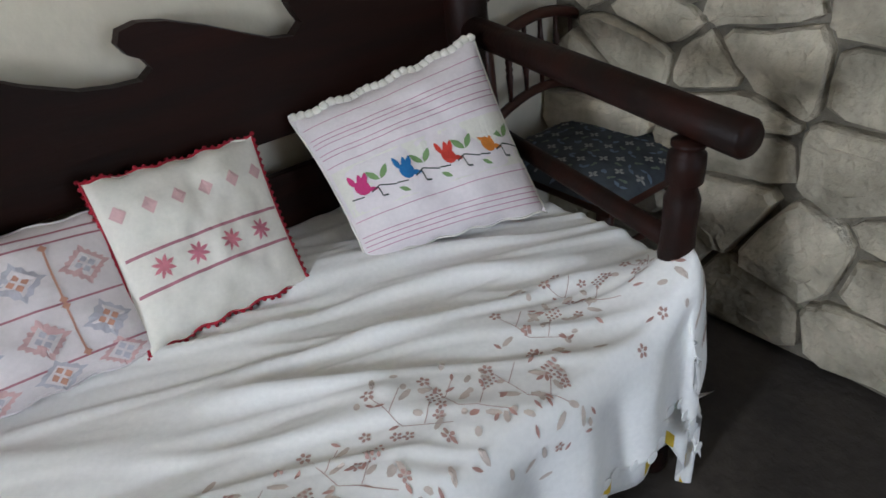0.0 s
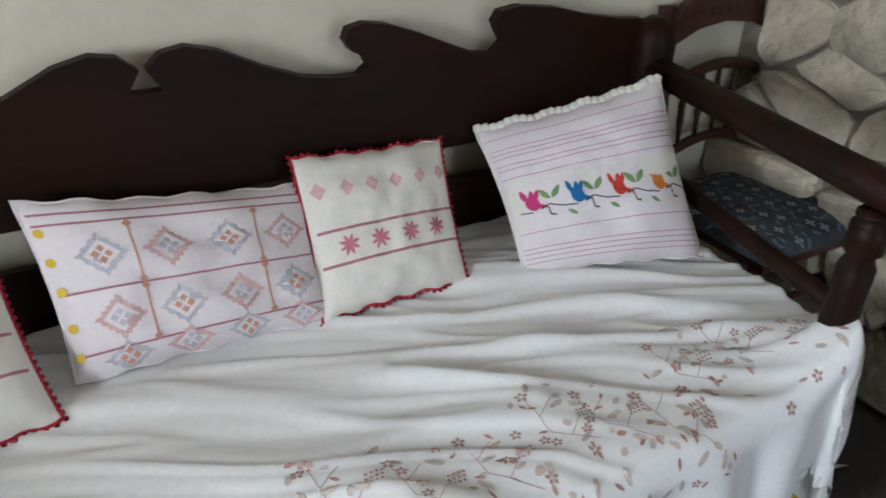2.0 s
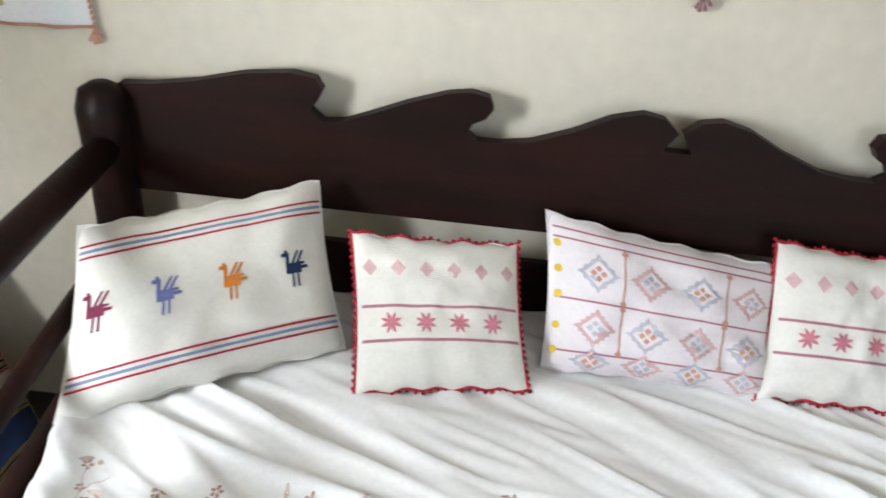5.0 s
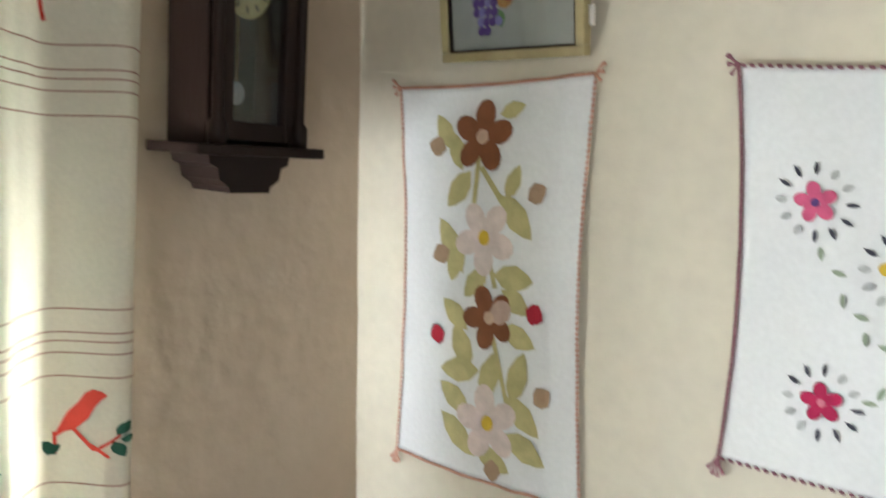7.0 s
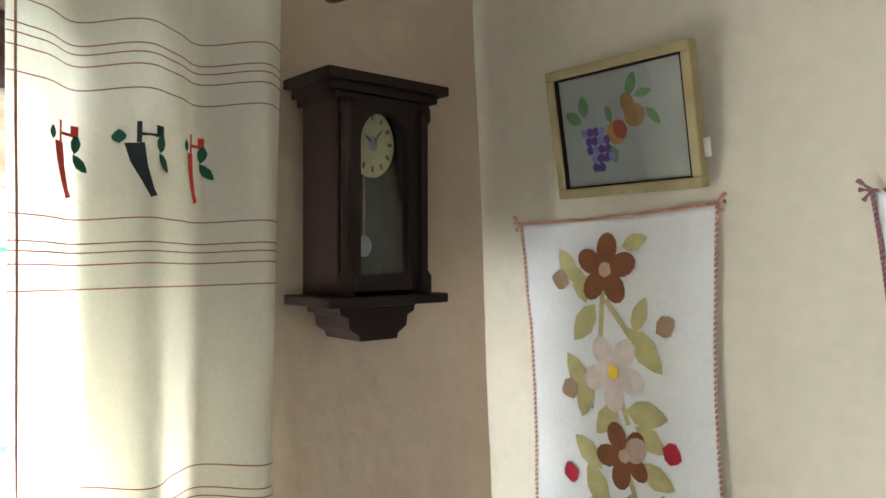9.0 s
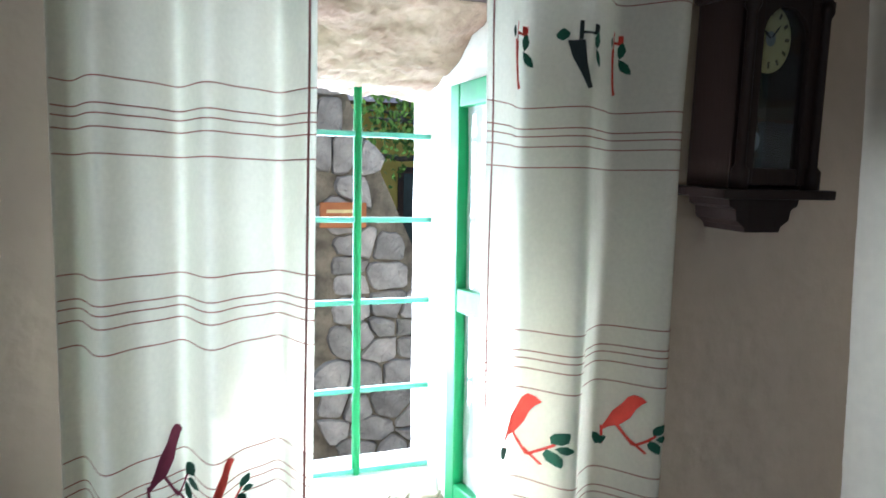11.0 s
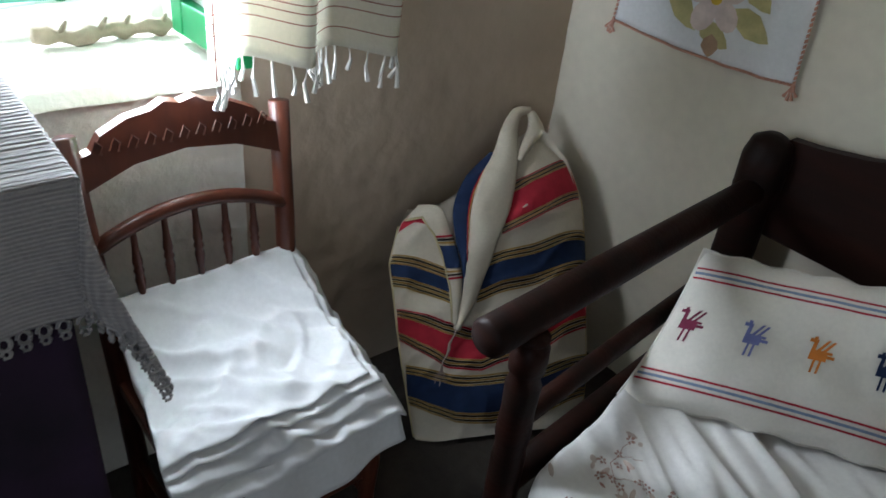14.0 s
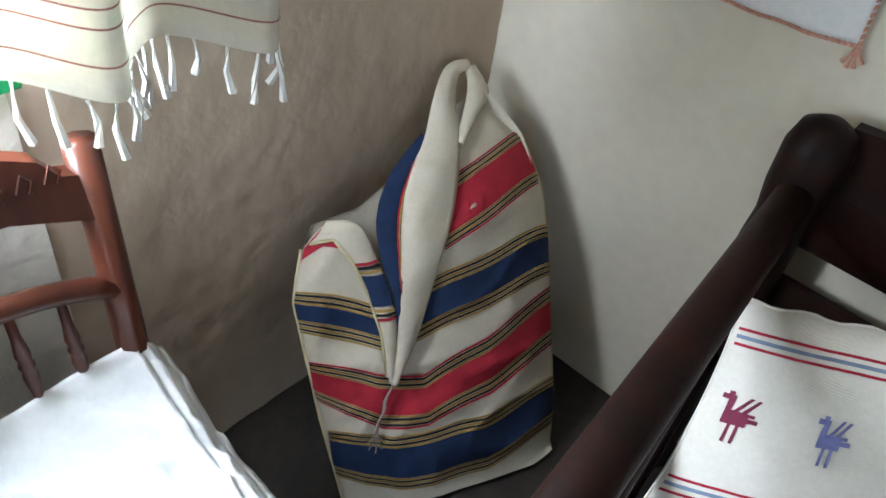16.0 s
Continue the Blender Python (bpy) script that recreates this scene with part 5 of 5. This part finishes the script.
def driftwood():
    rng = random.Random(8)
    pts = [(-0.24 + rng.uniform(-0.012, 0.012), -1.36 + 0.026 * i, 1.022 + rng.uniform(-0.006, 0.006)) for i in range(12)]
    bm = tube(pts, lambda t: 0.017 + 0.006 * math.sin(t * 23), 9)
    for i in (2, 5, 7, 10):
        p = Vector(pts[i])
        tube([p, p + Vector((0.01, 0.008, 0.022)), p + Vector((0.012, 0.014, 0.034))], lambda t: 0.008 * (1 - t * 0.6), 6, bm)
    tagged(link("driftwood", bm, DRIFT, smooth=True), "knotty weathered branch lying on the sill", "branch")


driftwood()


# ---- the covered table ----
TX0, TX1, TY0, TY1, TZ = 0.06, 0.66, -2.55, -1.535, 1.17


def covered_table():
    th = thing("high_table", "tall dark table under a grey ribbed cover", "table", "", pose(0, 0, 0))
    part("tabletop", box(TX0, TX1 - 0.02, TY0, TY1 - 0.02, TZ - 0.055, TZ - 0.022, 0.004), CHAIRDARK, th)
    for x in (TX0 + 0.05, TX1 - 0.08):
        for y in (TY0 + 0.05, TY1 - 0.08):
            part("leg", box(x - 0.025, x + 0.025, y - 0.025, y + 0.025, 0, TZ - 0.055, 0.004), CHAIRDARK, th)
    cv = thing("table_cover", "grey ribbed cotton cover with a lace hem hanging over the table", "table cover")

    def prof(x0, x1, y0, y1, drop, z):
        def f(u, v):
            # u runs front to back over the end, v over the front edge
            a, b = u, v
            x = x1 + 0.012 - max(0, (b - drop))
            y = y1 + 0.012 - max(0, (a - drop))
            dz = -max(0, drop - b) - max(0, drop - a)
            fx = 0.02 * math.sin(a * 17) * min(1, max(0, drop - b) * 6)
            fy = 0.018 * math.sin(b * 19 + 1) * min(1, max(0, drop - a) * 6)
            r = 0.0012 * math.sin(b * 420 + 2 * math.sin(a * 9)) if b > drop else 0.0
            both = max(0, drop - b) * max(0, drop - a)
            return Vector((x + fx + both * 0.8 + wob(a, b, 4, 0.006, 3), y + fy + both * 0.8, z + dz * (0.9 if both == 0 else 0.72) + wob(a, b, 3, 0.010, 6) * (1 if dz == 0 else 0.2) + r + 0.004))
        return f
    f = prof(TX0, TX1, TY0, TY1, 0.21, TZ)
    L, D = 0.21 + (TY1 - TY0), 0.21 + (TX1 - TX0)
    cl = part("cloth", grid(lambda u, v: f(u * L, v * D), 120, 160), RIBBED, cv, smooth=True)
    thick = cl.modifiers.new("thickness", "SOLIDIFY")
    thick.thickness, thick.offset, thick.use_even_offset = 0.003, 0.0, False
    bm = bmesh.new()
    for i in range(60):
        c = f(0.02 + i * 0.021, 0.0)
        tube([c + Vector((0, 0.007 * math.cos(a), 0.009 * math.sin(a) - 0.008)) for a in np.linspace(0, 6.28, 9)], 0.0028, 4, bm)
        tube([c + Vector((0, 0.005 * math.cos(a), 0.006 * math.sin(a) - 0.022)) for a in np.linspace(0, 6.28, 7)], 0.0025, 4, bm)
    for i in range(38):
        c = f(0.0, 0.02 + i * 0.021)
        tube([c + Vector((0.007 * math.cos(a), 0, 0.009 * math.sin(a) - 0.008)) for a in np.linspace(0, 6.28, 9)], 0.0028, 4, bm)
    part("lace_hem", bm, RIBBED, cv, "openwork crochet lace hem")
    uc = thing("purple_cloth", "dark purple fringed cloth hanging under the grey cover", "cloth")
    part("cloth", grid(lambda u, v: Vector((TX1 - 0.015 + 0.012 * math.sin(u * 30), TY0 + 0.02 + (TY1 - 0.035 - TY0) * u, 0.25 + (TZ - 0.30) * v)), 60, 10, thick=0.003), PURPLE, uc, smooth=True)


covered_table()


# ---- outside ----
def clip_cell(poly, mx, my, nx, ny):
    """Keeps the side of the line through (mx, my) away from (nx, ny)."""
    out = []
    for (ax, ay), (bx, by) in zip(poly, poly[1:] + poly[:1]):
        da, db = (ax - mx) * nx + (ay - my) * ny, (bx - mx) * nx + (by - my) * ny
        if da <= 0:
            out.append((ax, ay))
        if da * db < 0:
            t = da / (da - db)
            out.append((ax + (bx - ax) * t, ay + (by - ay) * t))
    return out


def stones(parent, to3, a0, a1, b0, b1, rng, hmin, hmax, wmin, wmax, material, keep=None, depth=0.03, gap=0.010):
    """Rubble of fitted, uneven polygons with recessed joints."""
    seeds, b = [], b0
    while b < b1:
        h = rng.uniform(hmin, hmax)
        a = a0 - rng.uniform(0, wmax)
        while a < a1 + wmax:
            w = rng.uniform(wmin, wmax)
            if rng.random() < 0.30:
                seeds += [(a + w / 2 + rng.uniform(-0.1, 0.1) * w, b + h * 0.27), (a + w / 2 + rng.uniform(-0.1, 0.1) * w, b + h * 0.80)]
            elif rng.random() < 0.25:
                seeds += [(a + w * 0.4, b + h * 0.5), (a + w * 0.88, b + h * rng.uniform(0.2, 0.8))]
            else:
                seeds.append((a + w / 2, b + h * rng.uniform(0.36, 0.64)))
            a += w
        b += h
    K = 0.72
    for n, (ca, cb) in enumerate(seeds):
        if not a0 <= ca <= a1 or (keep and not keep(ca, cb)):
            continue
        poly = [(a0 - 0.02, b0), (a1 + 0.02, b0), (a1 + 0.02, b1), (a0 - 0.02, b1)]
        for m, (sa, sb) in enumerate(seeds):
            if m != n and abs(sa - ca) < 2 * wmax and abs(sb - cb) < 2 * hmax:
                da, db = (sa - ca) * K * K, sb - cb
                q = math.hypot(da, db)
                poly = clip_cell(poly, (ca + sa) / 2 - da / q * gap / 2, (cb + sb) / 2 - db / q * gap / 2, da, db)
                if len(poly) < 3:
                    break
        if len(poly) < 3:
            continue
        ring = []
        for (pa, pb), (qa, qb) in zip(poly, poly[1:] + poly[:1]):
            ring += [(pa + (qa - pa) * t + rng.uniform(-0.005, 0.005), pb + (qb - pb) * t + rng.uniform(-0.005, 0.005)) for t in (0.13, 0.5, 0.87)]
        ma, mb = sum(p[0] for p in ring) / len(ring), sum(p[1] for p in ring) / len(ring)
        d, k = depth * rng.uniform(0.35, 1.25), len(ring)
        ta, tb = rng.uniform(-0.06, 0.06), rng.uniform(-0.06, 0.06)
        c0 = to3(ma, mb, 0)
        bm = bmesh.new()
        rings = [[bm.verts.new(to3(ma + (p - ma) * f, mb + (q - mb) * f, z + (ta * (p - ma) + tb * (q - mb) + rng.uniform(-0.004, 0.004)) * (z > 0)) - c0) for p, q in ring] for f, z in ((1.0, -0.02), (0.985, d * 0.6), (0.92, d * 0.95), (0.5, d * 1.05))]
        for r0, r1 in zip(rings, rings[1:]):
            for i in range(k):
                bm.faces.new((r0[i], r0[(i + 1) % k], r1[(i + 1) % k], r1[i]))
        bm.faces.new(rings[-1])
        ob = part("stone", bm, material, parent, smooth=False)
        ob.location = c0


def outdoors():
    g = link("ground", grid(lambda u, v: Vector((-0.56 - 120 * u * u, -80 + 160 * v, -0.05 + wob(u * 40, v * 40, 0.5, 0.05))), 30, 30), GROUND, smooth=True)
    tagged(g, "pale dry trodden ground outside the window", "ground", kind="structure")
    # rubble stair wall with a sloping top, beside an arched opening
    th = thing("garden_wall", "grey rubble garden wall with a sloping top and arch", "garden wall", "", pose(-2.6, 0, 0))
    top = lambda y: 2.55 if y < -0.85 else max(0.7, 2.45 - 2.1 * (y + 0.85))
    hole = lambda y, z: -1.95 < y < -0.98 and z < 1.75 + math.sqrt(max(0, 0.235 - (y + 1.465) ** 2)) * 0.75
    out = [(-4.5, -0.1), (-1.95, -0.1), (-1.95, 1.7)] + [(-1.465 - 0.485 * math.cos(a), 1.75 + 0.36 * math.sin(a)) for a in np.linspace(0, math.pi, 13)] + [(-0.98, 1.7), (-0.98, -0.1), (1.5, -0.1), (1.5, 0.7), (0.0, 0.7), (-0.02, 0.72), (-0.85, 2.5), (-4.5, 2.5)]
    part("wall_core", prism(out, lambda a, b, d: Vector((-0.3 + d, a, b)), 0.3), MORTAR, th)
    stones(th, lambda a, b, d: Vector((d, a, b)), -2.6, 1.2, 0.0, 2.5, random.Random(5), 0.12, 0.26, 0.14, 0.36, STONE_OUT, lambda y, z: z < top(y) - 0.07 and not hole(y, z + 0.05) and not hole(y + 0.08, z) and not hole(y - 0.08, z), 0.045)
    sg = thing("wooden_sign", "small round-edged orange wooden sign with pale writing", "sign", "", pose(-2.54, -0.80, 1.66))
    part("board", box(0, 0.02, -0.13, 0.13, -0.07, 0.07, 0.008), SIGNW, sg)
    part("writing_bar", box(0.021, 0.023, -0.095, 0.095, 0.012, 0.03), thread("cream_paint", (0.7, 0.6, 0.3)), sg)
    part("writing_bar", box(0.021, 0.023, -0.08, 0.08, -0.035, -0.017), thread("cream_paint", (0.7, 0.6, 0.3)), sg)
    hs = thing("yellow_house", "yellow plastered house beyond the garden wall", "house", "", pose(-7.5, 0, 0))
    bm = box(-3, 0, -7, 3.5, -0.2, 2.9)
    part("wall", bm, YELLOWH, hs)
    part("roof", prism([(0.35, 2.85), (-1.5, 3.5), (-3.3, 2.85)], lambda a, b, d: Vector((a, -7.3 + d, b)), 11.1), CHAIRDARK, hs)
    for y in (-3.4, -0.6, 1.5):
        wdw = part("window", box(0.0, 0.03, y - 0.45, y + 0.45, 0.9, 2.1, 0.01), LINTEL, hs)
        part("pane", box(0.031, 0.036, y - 0.38, y + 0.38, 0.98, 2.02), CLOCKIN, wdw)
    mat_shed = mat("weathered_shed_board", (0.24, 0.19, 0.14), 0.9, (0.15, 0.12, 0.09), 6, 40, 0.6, 0.005, rnd=0.2)
    wd = thing("wooden_shed", "weathered brown boarded shed behind the arch", "shed", "", pose(-4.4, 0, 0))
    for i in range(13):
        part("board", box(-0.03, 0.0, -2.9, -0.5, 0.02 + i * 0.135, 0.148 + i * 0.135, 0.004), mat_shed, wd)
    # stair string, pale
    st = thing("outdoor_steps", "pale whitewashed steps rising behind the arch", "steps")
    for i in range(9):
        part("step", box(-3.9, -3.1, -2.1 + i * 0.2, -1.9 + i * 0.2, 0, 0.45 + i * 0.15, 0.01), WHITEWASH, st)
    rng = random.Random(11)
    for tx, ty, hgt in ((-5.2, 0.9, 2.4), (-6.4, -2.2, 2.8)):
        tr = thing("garden_tree", "leafy green tree above the garden wall", "tree", "trees behind the wall", pose(tx, ty, 0))
        part("trunk", tube([(0, 0, -0.1), (0.05, 0.04, 0.8), (-0.03, 0.1, 1.6), (0.05, 0.0, hgt)], lambda t: 0.14 - 0.07 * t, 10), BARK, tr, smooth=True)
        bl = bmesh.new()
        bb = bmesh.new()
        for k in range(26):
            a, e = rng.uniform(0, 6.28), rng.uniform(-0.1, 1.1)
            d = Vector((math.cos(a) * math.cos(e), math.sin(a) * math.cos(e), math.sin(e))) * rng.uniform(0.8, 1.7)
            s = Vector((0, 0, hgt - 0.25))
            mid = s + d * 0.5 + Vector((0, 0, rng.uniform(-0.1, 0.2)))
            tube([s, mid, s + d], lambda t: 0.04 * (1 - t * 0.8), 5, bb)
            for j in range(150):
                c = s + d * rng.uniform(0.45, 1.1) + Vector((rng.gauss(0, 0.2), rng.gauss(0, 0.2), rng.gauss(0, 0.16)))
                q = Euler((rng.uniform(0, 6.3), rng.uniform(0, 6.3), rng.uniform(0, 6.3))).to_matrix()
                L = rng.uniform(0.05, 0.09)
                vs = [bl.verts.new(c + q @ Vector(p)) for p in ((0, 0, 0), (L * 0.5, L * 0.28, 0.006), (L, 0, 0), (L * 0.5, -L * 0.28, 0.006))]
                bl.faces.new(vs)
        part("limbs", bb, BARK, tr, smooth=True)
        part("crown", bl, LEAF, tr)


outdoors()
stones(EAST, lambda a, b, d: Vector((XR + 0.03 - d, a, b)), -3.5, -0.02, 0.02, ZC - 0.05, random.Random(3), 0.13, 0.34, 0.16, 0.50, STONE, None, 0.055, 0.012)

for ob in list(scene.objects):
    if ob.name.split(".")[0] in {"flower_embroidery", "pale_embroidery", "leaf_embroidery", "stem_embroidery", "lace_hem", "blue_leaf_print", "green_leaf_print", "pale_flower_print", "fringe", "ruffle", "scalloped_hem", "crown"}:
        ob["kind"] = "stuff"
